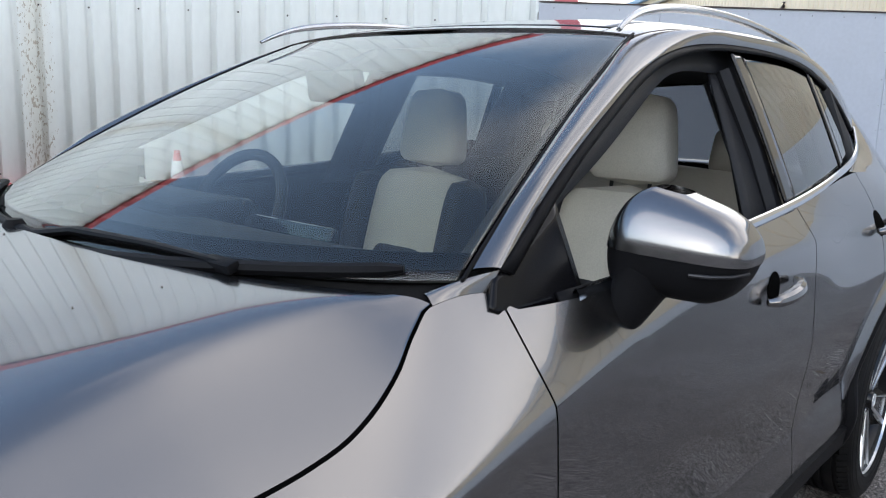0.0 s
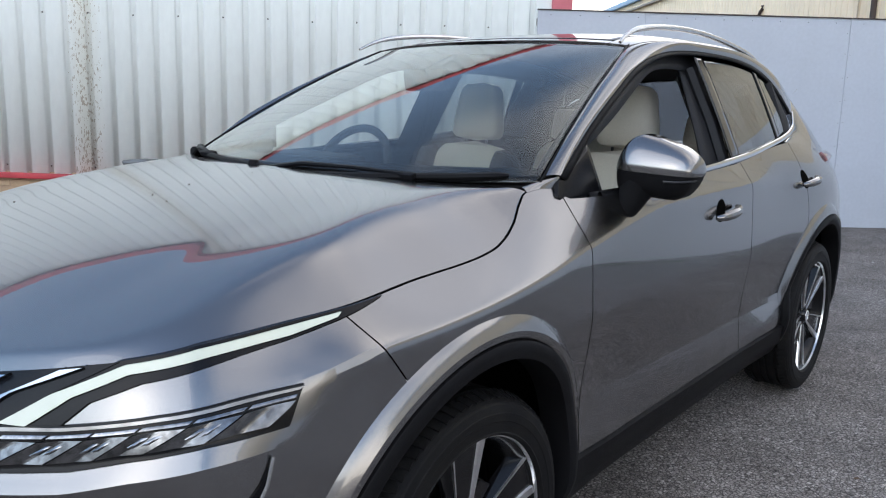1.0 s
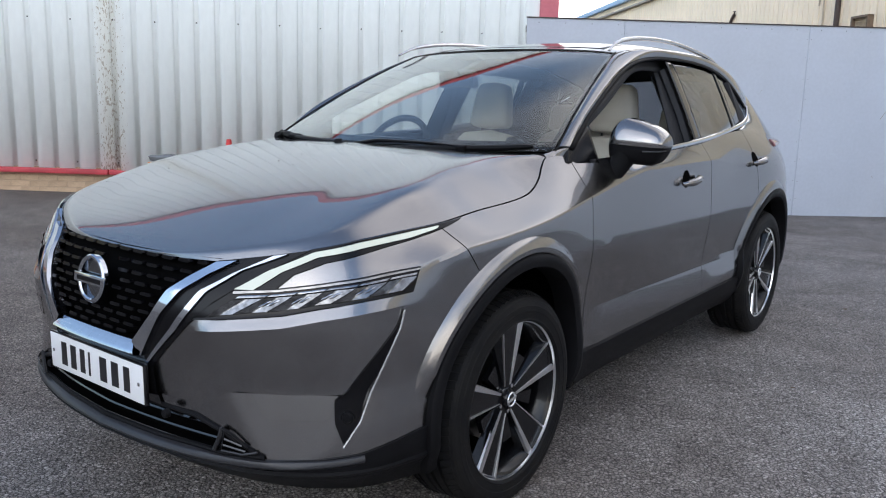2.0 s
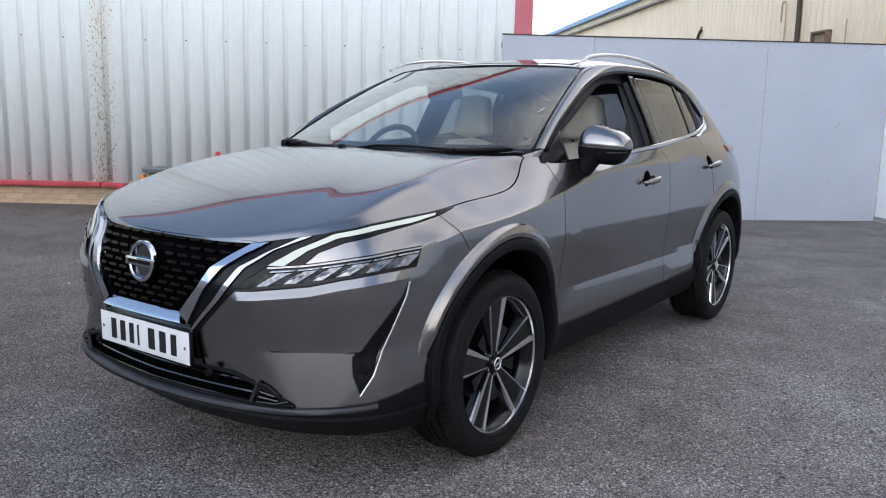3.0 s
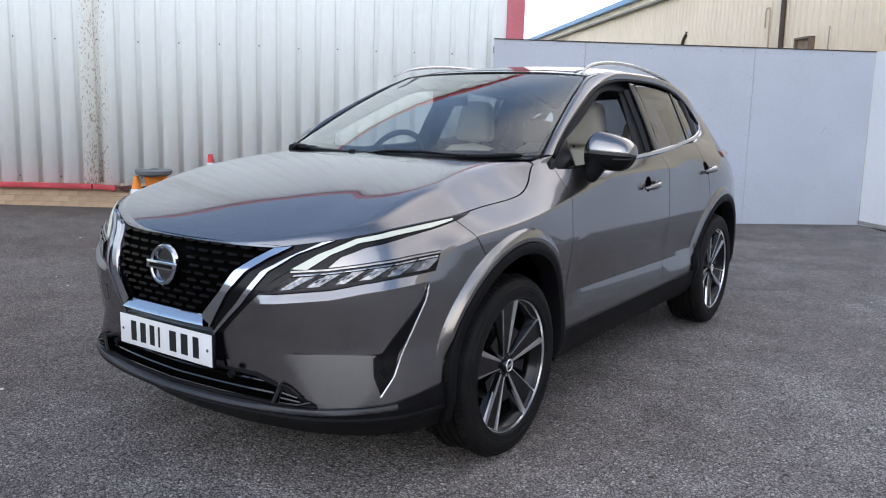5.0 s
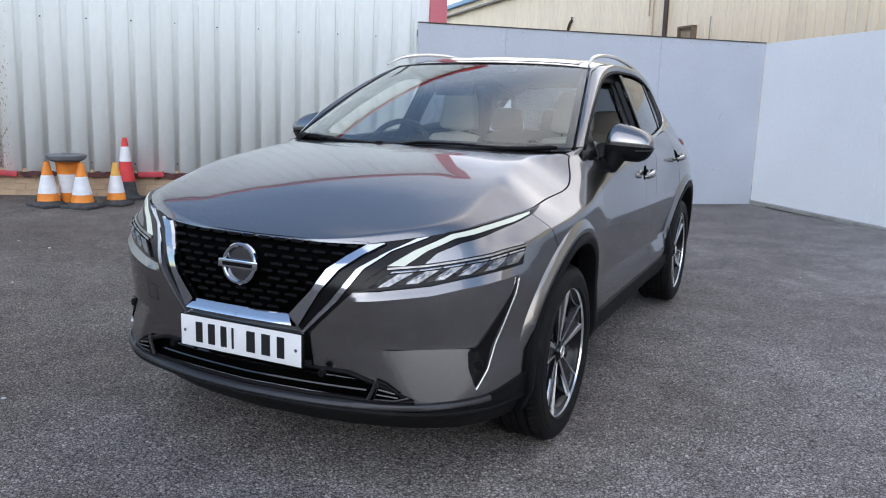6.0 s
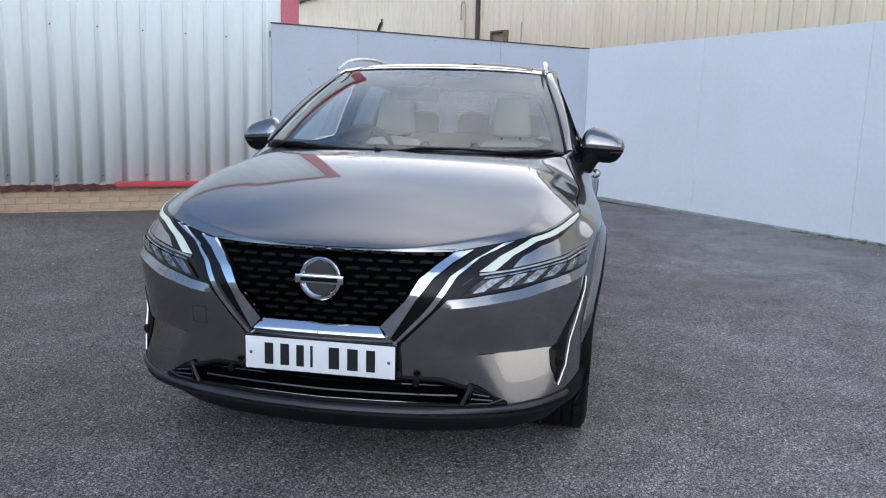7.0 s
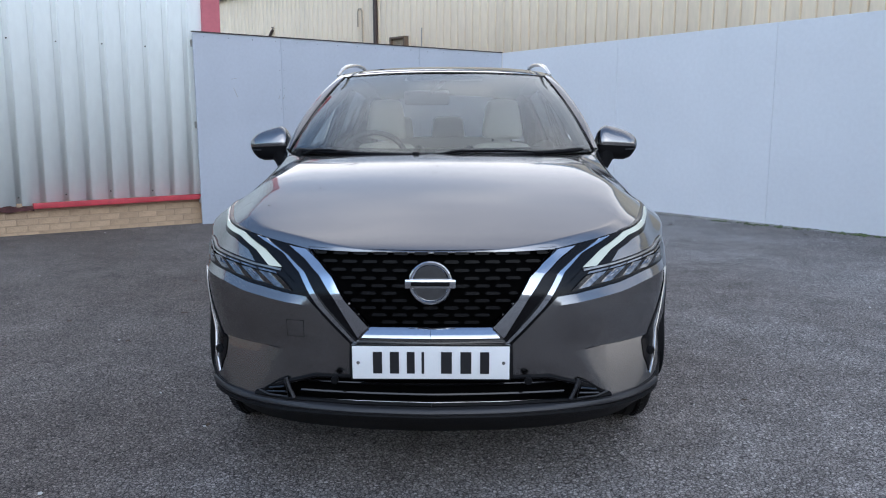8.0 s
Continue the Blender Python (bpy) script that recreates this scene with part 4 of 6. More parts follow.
def poly2(*pts):
    p = np.array(pts, float)
    t = np.r_[0, np.cumsum(np.hypot(*np.diff(p, axis=0).T))]
    t /= t[-1]
    return lambda u: (float(np.interp(u, t, p[:, 0])), float(np.interp(u, t, p[:, 1])))


# outer roof-side line, and the line of the glass under it
cant = line2((0.50, 1.140), (0.72, 1.290), (0.98, 1.440), (1.22, 1.530), (1.55, 1.574), (1.95, 1.580), (2.30, 1.564), (2.65, 1.514), (2.90, 1.452), (3.06, 1.398))
glass_top = line2((0.488, 1.162), (0.69, 1.284), (0.92, 1.394), (1.12, 1.472), (1.345, 1.522), (1.75, 1.545), (2.10, 1.538), (2.40, 1.508), (2.62, 1.450), (2.76, 1.384), (2.88, 1.312))


def u_of(f, y):
    us = np.linspace(0, 1, 400)
    return float(np.interp(y, [f(u)[0] for u in us], us))


# black frame between paint and glass
frame_top = line2((0.514, 1.149), (0.710, 1.271), (0.934, 1.379), (1.134, 1.457), (1.353, 1.506), (1.75, 1.529), (2.085, 1.523), (2.37, 1.493), (2.585, 1.436), (2.72, 1.371), (2.82, 1.306))
both(lambda: strip(frame_top, glass_top, 70, 3, 0.002, 0.005), "window_seal", satin_black, car, thick=0.01)


def zbelt(y):
    return float(np.interp(y, [0.5, 0.8, 1.7, 2.4, 2.6, 2.8], [1.098, 1.104, 1.145, 1.192, 1.218, 1.25]))


def top_at(y, f=frame_top):
    us = np.linspace(0, 1, 200)
    q = np.array([f(u) for u in us])
    return float(np.interp(y, q[:, 0], q[:, 1]))


def pane(y0, y1, slant0=0.0, slant1=0.0):
    def fn(u, v):
        y = y0 + (y1 - y0) * u
        y += (slant0 * (1 - u) + slant1 * u) * v
        zb, zt = zbelt(min(y, 2.8)) - 0.01, top_at(y) + 0.006
        return side(y, zb + (zt - zb) * v, -0.006)
    return grid(fn, 24, 14, (0, 1.6, 1.1))


# far-side front window is shut, near-side front window is wound down
for sg, name, y0, y1, s0, s1, mat in ((-1, "front_window", 0.56, 1.68, 0, -0.03, clear_glass), (1, "rear_window", 1.765, 2.365, -0.05, -0.03, tinted_glass), (-1, "rear_window", 1.765, 2.365, -0.05, -0.03, tinted_glass),
                                      (1, "quarter_window", 2.43, 2.78, -0.05, -0.02, tinted_glass), (-1, "quarter_window", 2.43, 2.78, -0.05, -0.02, tinted_glass)):
    bm = pane(y0, y1, s0, s1)
    if sg < 0:
        moved(bm, Matrix.Diagonal((-1, 1, 1, 1)))
    ob = part(name, bm, mat, car, thick=0.004)
    ob.visible_shadow = False


def pillar(y0, y1, slant0, slant1, out):
    def fn(u, v):
        y = y0 + (y1 - y0) * u + (slant0 * (1 - u) + slant1 * u) * v
        zb, zt = zbelt(min(y, 2.8)) - 0.005, top_at(y, glass_top) - 0.004
        return side(y, zb + (zt - zb) * v, out)
    return grid(fn, 4, 14, (0, 1.6, 1.1))


both(lambda: pillar(1.68, 1.765, -0.04, -0.05, -0.002), "b_pillar", gloss_black, car, thick=0.006)
both(lambda: pillar(2.365, 2.43, -0.03, -0.05, -0.002), "c_pillar", gloss_black, car, thick=0.006)
# mirror sail panel
both(lambda: strip(poly2((0.452, 1.112), (0.472, 1.098), (0.54, 1.094), (0.672, 1.094)), poly2((0.474, 1.150), (0.53, 1.172), (0.60, 1.212), (0.662, 1.248)), 14, 6, -0.002), "mirror_sail", deep_black, car, "black mirror mounting panel", thick=0.008)


# body behind the quarter window: from the rear wing's edge up to belt, window end and roof
def rear_pillar():
    top = line2((2.40, 1.190), (2.60, 1.216), (2.74, 1.244), (2.88, 1.312), (2.98, 1.362), (3.07, 1.396))
    def fn(u, v):
        s = s_at(y=2.405 + 0.69 * u)
        a, c_ = skin(s, float(edge_z(s))), side(*top(u), 0.004)
        return a + (c_ - a) * v + Vector((0.003, 0, 0.003)) * math.sin(math.pi * v) * min(1, u * 4)
    return grid(fn, 30, 10, (0, 2.4, 0.9))


both(rear_pillar, "rear_pillar", paint, car, thick=0.004, rim=False)


# chrome belt moulding with a kick at its end
def belt_chrome():
    ctr = line2((0.634, 1.099), (0.80, 1.104), (1.25, 1.125), (1.72, 1.148), (2.10, 1.176), (2.42, 1.203), (2.66, 1.232), (2.78, 1.262), (2.88, 1.312))
    def fn(u, v):
        y, z = ctr(u)
        a = v * 2 * math.pi
        w_ = 0.011 * (1 - 0.35 * max(0, (u - 0.9) / 0.1))
        return side(y, z + w_ * math.sin(a), 0.010 + 0.006 * math.cos(a))
    return grid(fn, 70, 8, None)


both(lambda: strip(lambda u: (0.60 + 1.10 * u, zbelt(0.60 + 1.10 * u) - 0.045), lambda u: (0.60 + 1.10 * u, zbelt(0.60 + 1.10 * u) + 0.012), 30, 4, 0.003, 0.004), "belt_seal", satin_black, car, "black window seal", thick=0.006)
both(belt_chrome, "belt_moulding", chrome, car, "chrome waistline moulding")

# windscreen
W_B = [(0.0, 0.195, 1.140), (0.265, 0.213, 1.141), (0.505, 0.288, 1.144), (0.660, 0.365, 1.147), (0.744, 0.432, 1.150)]
W_T = [(0.0, 1.150, 1.562), (0.20, 1.156, 1.561), (0.38, 1.176, 1.556), (0.505, 1.200, 1.550), (0.572, 1.220, 1.544)]
wb, wt = natural(np.linspace(0, 1, 5), W_B), natural(np.linspace(0, 1, 5), W_T)


def screen(u, v, out=0.0):
    """u from the middle to the pillar, v from the foot to the roof."""
    a, b_ = wb(abs(u)), wt(abs(u))
    p = Vector(a + (b_ - a) * v)
    bow = 0.022 * 4 * v * (1 - v) + out
    p += Vector((0.25 * abs(u), -0.45, 0.86)) * bow
    if u < 0:
        p.x = -p.x
    return p


bm = grid(lambda u, v: screen(2 * u - 1, v), 60, 30, (0, 1.5, 0.8))
ws = part("windscreen", bm, windscreen_glass, car, thick=0.005)
ws.visible_shadow = False
# black ceramic border and the sensor panel at the top
bd = bmesh.new()
for u0, u1, v0, v1 in ((-1, 1, 0.0, 0.075), (-1, 1, 0.965, 1.0), (-1, -0.965, 0.07, 0.97), (0.965, 1, 0.07, 0.97), (-0.26, 0.26, 0.87, 0.97)):
    add(bd, grid(lambda u, v: screen(u0 + (u1 - u0) * u, v0 + (v1 - v0) * v, -0.008), 40, 5, (0, 1.5, 0.8)))
part("screen_border", bd, void_black, ws, "black ceramic windscreen border")
# a-pillars between screen and flank
def a_pillar():
    """One painted band from the foot of the screen along the roof's side to the tail."""
    inner = [screen(1.0, v) for v in (0, 0.2, 0.4, 0.6, 0.8, 0.95)] + [side(*cant(u_of(cant, y)), 0.004) for y in (1.45, 1.70, 2.0, 2.3, 2.6, 2.85, 3.05)]
    line = curve3(*inner)
    us = np.linspace(0, 1, 200)
    ly = [line(u).y for u in us]
    def fn(u, v):
        g = glass_top(u)
        c_ = side(*g, 0.004)
        yy = np.interp(g[0], [0.488, 1.12, 1.75, 2.88], [0.45, 1.14, 1.75, 3.05])
        a = line(float(np.interp(yy, ly, us)))
        k = 4 * v * (1 - v)
        return a + (c_ - a) * v + Vector((0.62, -0.30, 0.68)) * (0.020 - 0.008 * min(1, u * 2)) * min(1.0, 0.25 + 10 * u) * k ** 0.8
    return grid(fn, 90, 10, (0, 1.6, 0.8))


both(a_pillar, "a_pillar", paint, car, thick=0.004, rim=False)
both(lambda: tube([screen(1.0, v, 0.001) + Vector((0.004, 0, 0)) for v in np.linspace(0, 1, 20)], 0.0035, 6), "screen_trim", satin_black, car)

# painted corner between wing, bonnet and pillar
def wing_corner():
    top = curve3((0.722, 0.378, 1.137), (0.745, 0.430, 1.150), (0.760, 0.462, 1.157), (0.772, 0.486, 1.161))
    def fn(u, v):
        y = 0.376 + 0.102 * u
        a = skin(s_at(y=y), float(edge_z(s_at(y=y))) + 0.0005)
        return a + (top(u) - a) * v + Vector((0, 0, 0.004 * math.sin(math.pi * v)))
    return grid(fn, 16, 5, (0, 0.5, 0.7))


both(wing_corner, "wing_corner", paint, car, thick=0.004, rim=False)

# cowl tray under the wipers
bm = grid(lambda u, v: cowl((2 * u - 1) * 0.70) + (screen(2 * u - 1, 0.03) + Vector((0, 0, -0.004)) - cowl((2 * u - 1) * 0.70)) * v + Vector((0, 0.0, -0.028 * math.sin(math.pi * min(1, v * 1.4)) - 0.012 * (1 - v))), 40, 8, (0, 0.3, 0.8))
part("cowl_tray", bm, satin_black, car, "black plastic cowl tray", thick=0.004)

# roof: dark glass between painted sides
U_C = u_of(cant, 1.22)
roof_mid = line2((1.150, 1.567), (1.35, 1.600), (1.70, 1.622), (2.10, 1.620), (2.55, 1.592), (2.95, 1.541), (3.18, 1.498))


def roof(u, v):
    """u from the screen to the tail, v from the middle to the side."""
    ym, zm = roof_mid(u)
    c_ = side(*cant(U_C + (1 - U_C) * u), 0.004)
    k = abs(v)
    return Vector((c_.x * v, ym + (c_.y - ym) * k ** 2, zm + (c_.z - zm) * (0.55 * k ** 2 + 0.45 * k ** 6)))


part("roof_glass", grid(lambda u, v: roof(0.025 + 0.62 * u, (2 * v - 1) * 0.80), 40, 30, (0, 2, 0.5)), gloss_black, car, "dark panoramic roof glass", thick=0.006)
both(lambda: grid(lambda u, v: roof(0.0 + 0.66 * u, 0.805 + (0.11 + 0.085 * min(1, u / 0.25)) * v), 50, 8, (0, 2, 0.5)), "roof_side", paint, car, thick=0.004, rim=False)
part("roof_front", grid(lambda u, v: roof(0.0 + 0.022 * u, (2 * v - 1) * 0.80), 4, 30, (0, 2, 0.5)), paint, car, thick=0.004, rim=False)
part("roof_rear", grid(lambda u, v: roof(0.652 + 0.348 * u, 2 * v - 1), 24, 40, (0, 2, 0.5)), paint, car, thick=0.004)
# headlining keeps the cabin dark
part("headlining", grid(lambda u, v: roof(0.04 + 0.92 * u, (2 * v - 1) * 0.92) + Vector((0, 0, -0.035)), 30, 20, (0, 2, 0.5)), grey_trim, car)


# tailgate glass closes the cabin behind
def tail_fn(u, v):
    a = roof(1.0, 2 * u - 1)
    k = 2 * u - 1
    c_ = Vector((k * 0.66, 3.36 - 0.10 * k ** 2, 1.10))
    return a + (c_ - a) * v + Vector((0, 0.03, 0.01)) * math.sin(math.pi * v)


part("rear_screen", grid(tail_fn, 24, 12, (0, 2, 0.9)), rear_glass, car, thick=0.004)


# roof rails
def rail():
    path = line2((1.11, 1.545), (1.17, 1.572), (1.32, 1.606), (1.58, 1.627), (1.95, 1.627), (2.25, 1.601), (2.48, 1.560), (2.62, 1.512))
    pts = []
    for u in np.linspace(0, 1, 40):
        y, z = path(u)
        pts.append((0.600 - 0.036 * math.sin(math.pi * u) ** 0.7 - 0.02 * u, y, z))
    return tube(pts, [0.006 + 0.0075 * min(1, 8 * u, 8 * (1 - u)) for u in np.linspace(0, 1, 40)], 10, 0.8)


both(rail, "roof_rail", satin_silver, car, "silver roof rail")

# ---- front of the car ----
def on_skin(p, out=0.0):
    """A point near the front, put on the skin: (x, y, z) or (station, z)."""
    return skin(s_near(*p), p[2], out) if len(p) == 3 else skin(p[0], p[1], out)


def sz(p):
    return (s_near(*p), p[2])


def band(lower, upper, nu, nv, out, thick=0.0, edge=0.0):
    """A plate on the skin between two lines of (x, y, z) points, raised by out, with sides."""
    lo, hi = poly2(*[sz(p) for p in lower]), poly2(*[sz(p) for p in upper])
    def fn(u, v):
        k = min(max((v * (nv + 2) - 1) / nv, 0), 1)
        a, b_ = lo(u), hi(u)
        s, z = a[0] + (b_[0] - a[0]) * k, a[1] + (b_[1] - a[1]) * k
        o = out if 0.5 < v * (nv + 2) < nv + 1.5 else -0.012
        return skin(s, z, o)
    return grid(fn, nu, nv + 2, MID)


def xz(pts):
    """Points of the front given by x and height."""
    return [(s_of_x(x, z), z) for x, z in pts]


def s_of_x(x, z):
    ss = np.linspace(0, 0.22, 45)
    return float(np.interp(x, [skin(s, z).x for s in ss], ss))


def plate_on(lower, upper, nu, nv, out, rim=None):
    """As band(), with the points given by x and height."""
    lo, hi = poly2(*xz(lower)), poly2(*xz(upper))
    def fn(u, v):
        r = v * (nv + 2)
        k = min(max((r - 1) / nv, 0), 1)
        a, b_ = lo(u), hi(u)
        return skin(a[0] + (b_[0] - a[0]) * k, a[1] + (b_[1] - a[1]) * k, out if 0.5 < r < nv + 1.5 else (out - 0.02 if rim is None else rim))
    return grid(fn, nu, nv + 2, MID)


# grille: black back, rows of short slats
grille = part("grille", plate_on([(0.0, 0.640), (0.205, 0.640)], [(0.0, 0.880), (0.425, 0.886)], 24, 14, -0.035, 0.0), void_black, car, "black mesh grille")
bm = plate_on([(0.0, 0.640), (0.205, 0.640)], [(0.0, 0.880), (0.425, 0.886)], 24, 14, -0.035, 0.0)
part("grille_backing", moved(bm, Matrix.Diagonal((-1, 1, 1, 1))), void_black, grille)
slat_me = {}
random.seed(3)
for row in range(10):
    z = 0.656 + row * 0.0238
    half = 0.205 + (z - 0.640) / 0.240 * 0.215 - 0.020
    pitch = 0.068
    k0 = int(half / pitch) + 1
    for k in range(-k0, k0 + 1):
        x = k * pitch + (pitch / 2 if row % 2 else 0)
        if abs(x) > half - 0.012 or math.hypot(x / 1.15, z - 0.788) < 0.07:
            continue
        w_ = min(0.052, 2 * (half - abs(x)) + 0.008)
        key = round(w_, 3)
        if key not in slat_me:
            slat_me[key] = finish(prism([(-w_ / 2, 0.0), (-w_ / 2 + 0.006, 0.0066), (w_ / 2 - 0.006, 0.0066), (w_ / 2, 0.0), (w_ / 2 - 0.006, -0.0035), (-w_ / 2 + 0.006, -0.0035)], 0.016))
            slat_me[key].materials.append(slat_black)
        ob = new("slat", slat_me[key])
        p = skin(s_of_x(abs(x), z), z, 0.004)
        ob.location = (math.copysign(p.x, x), p.y, z)
        a = math.atan2(0.12 * x, 1)
        ob.rotation_euler = (radians(-11), 0, a * 2.0)
        ob.parent = grille


# black surround of the v, from grille edge to lamp
V_IN = [(0.200, -0.931, 0.642), (0.280, -0.926, 0.731), (0.331, -0.894, 0.803), (0.375, -0.847, 0.844), (0.424, -0.800, 0.882)]
V_OUT = [(0.234, -0.928, 0.604), (0.323, -0.918, 0.735), (0.365, -0.883, 0.806), (0.417, -0.826, 0.851), (0.480, -0.770, 0.890)]
S_IN = [(0.236, -0.922, 0.577), (0.353, -0.912, 0.702), (0.421, -0.859, 0.810), (0.484, -0.791, 0.860), (0.568, -0.725, 0.908)]
S_OUT = [(0.250, -0.919, 0.577), (0.371, -0.907, 0.704), (0.437, -0.851, 0.810), (0.508, -0.775, 0.867), (0.604, -0.705, 0.915)]
SUR = [(0.262, -0.917, 0.570), (0.418, -0.890, 0.733), (0.468, -0.848, 0.783), (0.503, -0.809, 0.819), (0.568, -0.746, 0.871), (0.655, -0.672, 0.926)]
both(lambda: band(V_IN, SUR, 44, 14, 0.006), "v_surround", deep_black, car, "gloss black v surround")
both(lambda: band(V_IN, V_OUT, 44, 4, 0.019), "chrome_v", chrome, car, "broad chrome grille v")
both(lambda: band(S_IN, S_OUT, 44, 3, 0.013), "chrome_strip", chrome, car, "thin chrome strip")


def chrome_base():
    """Faces upwards: its foot stands further out than its top."""
    def fn(u, v):
        z = 0.600 + 0.040 * v
        o = [0.0, 0.024, 0.032, 0.030, 0.026, 0.021, 0.016, 0.011, 0.004][int(round(v * 8))]
        return skin(s_of_x((0.232 - 0.032 * v) * u, z), z, o)
    return grid(fn, 16, 8, MID)


bm = chrome_base()
add(bm, moved(chrome_base(), Matrix.Diagonal((-1, 1, 1, 1))))
bmesh.ops.remove_doubles(bm, verts=bm.verts, dist=0.0005)
part("chrome_base", bm, chrome, car, "chrome bar under the grille")

# badge: ring with a bar across, no lettering
badge = part("badge", moved(lathe([(0.058, -0.002), (0.058, 0.012), (0.062, 0.016), (0.068, 0.016), (0.072, 0.011), (0.072, -0.002)], 48), Matrix.Translation((0, -0.930, 0.788)) @ pose(0, 0, 0, 0, 0, -90) @ Matrix.Rotation(radians(-7), 4, "Y")), chrome, car, "round chrome badge with a crossbar")
part("badge_face", moved(lathe([(0.0, 0.004), (0.059, 0.004), (0.059, -0.004), (0.0, -0.004)], 40), Matrix.Translation((0, -0.928, 0.788)) @ pose(0, 0, 0, 0, 0, -90) @ Matrix.Rotation(radians(-7), 4, "Y")), dark_mirror, badge)
part("badge_bar", box((0.166, 0.012, 0.030), (0, -0.944, 0.788), pose(0, 0, 0, -7), bevel=0.004), chrome, badge)
part("badge_inlay", box((0.126, 0.002, 0.013), (0, -0.9505, 0.788), pose(0, 0, 0, -7)), deep_black, badge, "dark inlay on the badge bar")

# number plate
plate = part("number_plate", box((0.530, 0.014, 0.122), (0, -0.940, 0.523), bevel=0.004), gloss_black, car, "white number plate on a black plinth")
part("plate_face", box((0.520, 0.004, 0.112), (0, -0.9475, 0.523), bevel=0.0015), plate_white, plate)
for x, w_ in ((-0.176, 0.042), (-0.120, 0.042), (-0.066, 0.036), (-0.026, 0.012), (0.052, 0.050), (0.116, 0.050), (0.178, 0.042)):
    part("plate_bar", box((w_ * 0.72, 0.002, 0.074), (x, -0.9503, 0.523)), ink, plate)
for x in (-0.24, 0.24):
    part("plate_screw", moved(lathe([(0.0, 0.002), (0.006, 0.002), (0.006, 0.0)], 10), Matrix.Translation((x, -0.9495, 0.523)) @ pose(0, 0, 0, 0, 0, -90)), satin_silver, plate)
both(lambda: plate_on([(0.0, 0.455), (0.275, 0.455)], [(0.0, 0.585), (0.270, 0.585)], 8, 6, 0.006), "plate_plinth", gloss_black, car)

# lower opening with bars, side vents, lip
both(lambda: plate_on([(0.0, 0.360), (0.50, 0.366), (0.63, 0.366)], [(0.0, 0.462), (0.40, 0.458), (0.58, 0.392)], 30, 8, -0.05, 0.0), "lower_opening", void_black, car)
for sg in (1, -1):
    q = [skin(s_of_x(x, z), z, 0.001) for x, z in ((0.0, 0.461), (0.2, 0.460), (0.40, 0.455), (0.50, 0.425), (0.59, 0.385), (0.62, 0.372), (0.5, 0.366), (0.25, 0.364), (0.0, 0.364))]
    part("opening_rim", tube([(sg * p.x, p.y, p.z) for p in q], 0.008, 8), satin_black, car)
for z, o in ((0.392, -0.020), (0.428, -0.022)):
    part("lower_bar", tube([(sg * skin(s_of_x(x, z), z, o).x, skin(s_of_x(x, z), z, o).y, z) for sg, x in [(-1, a) for a in np.linspace(0.46, 0.02, 10)] + [(1, a) for a in np.linspace(0.02, 0.46, 10)]], 0.0055, 6), gloss_black, car)
for sg in (1, -1):
    def vent_line(pts, r=0.0045, mat=lip_grey, name="vent_rim"):
        q = [skin(s_of_x(x, z), z, 0.010) for x, z in pts]
        return part(name, tube([(sg * p.x, p.y, p.z) for p in q], r, 6), mat, car)
    vent_line([(0.498, 0.440), (0.486, 0.405), (0.470, 0.372)], 0.007)
    vent_line([(0.498, 0.440), (0.530, 0.428), (0.575, 0.398)], 0.004, satin_black)
    vent_line([(0.505, 0.436), (0.492, 0.375), (0.56, 0.376), (0.60, 0.388)], 0.0035)
    vent_line([(0.505, 0.410), (0.56, 0.400)], 0.004, gloss_black)
    vent_line([(0.500, 0.392), (0.57, 0.386)], 0.004, gloss_black)
    bm = moved(lathe([(0.0, 0.006), (0.011, 0.006), (0.013, 0.0), (0.013, -0.01)], 14), Matrix.Translation((sg * 0.325, -0.925, 0.452)) @ pose(0, 0, 0, 0, 0, -90))
    part("parking_sensor", bm, satin_black, car)


def lip():
    def fn(u, v):
        s = s_at(y=-0.64) * u
        z = [0.362, 0.356, 0.349, 0.341, 0.334, 0.322][int(round(v * 5))]
        o = [-0.01, 0.012, 0.016, 0.016, 0.010, -0.03][int(round(v * 5))]
        return skin(s, z + 0.02 * u ** 3, o)
    return grid(fn, 50, 5, MID)


both(lip, "front_lip", lip_grey, car, "dark silver lower lip")


def under_lip():
    def fn(u, v):
        s = s_at(y=-0.40) * u
        z = [0.336, 0.325, 0.28, 0.22, 0.20][int(round(v * 4))]
        o = [0.004, 0.010, -0.004, -0.03, -0.16][int(round(v * 4))]
        return skin(s, z, o)
    return grid(fn, 50, 4, MID)


both(under_lip, "under_lip", satin_black, car, "black plastic under-bumper")
both(lambda: band([(0.62, -0.80, 0.300), (0.80, -0.64, 0.300), (0.862, -0.44, 0.300)], [(0.64, -0.79, 0.366), (0.80, -0.64, 0.378), (0.862, -0.44, 0.415)], 16, 3, 0.006), "corner_cladding", satin_black, car)


# side intakes
def intake():
    inner = [(0.840, -0.530, 0.770), (0.838, -0.558, 0.722), (0.812, -0.622, 0.627), (0.783, -0.667, 0.555), (0.745, -0.690, 0.532), (0.756, -0.693, 0.47), (0.776, -0.682, 0.412)]
    outer = [(0.842, -0.528, 0.770), (0.841, -0.545, 0.722), (0.828, -0.588, 0.622), (0.812, -0.620, 0.55), (0.808, -0.630, 0.52), (0.797, -0.648, 0.47), (0.781, -0.679, 0.412)]
    return band(inner, outer, 40, 6, 0.004)


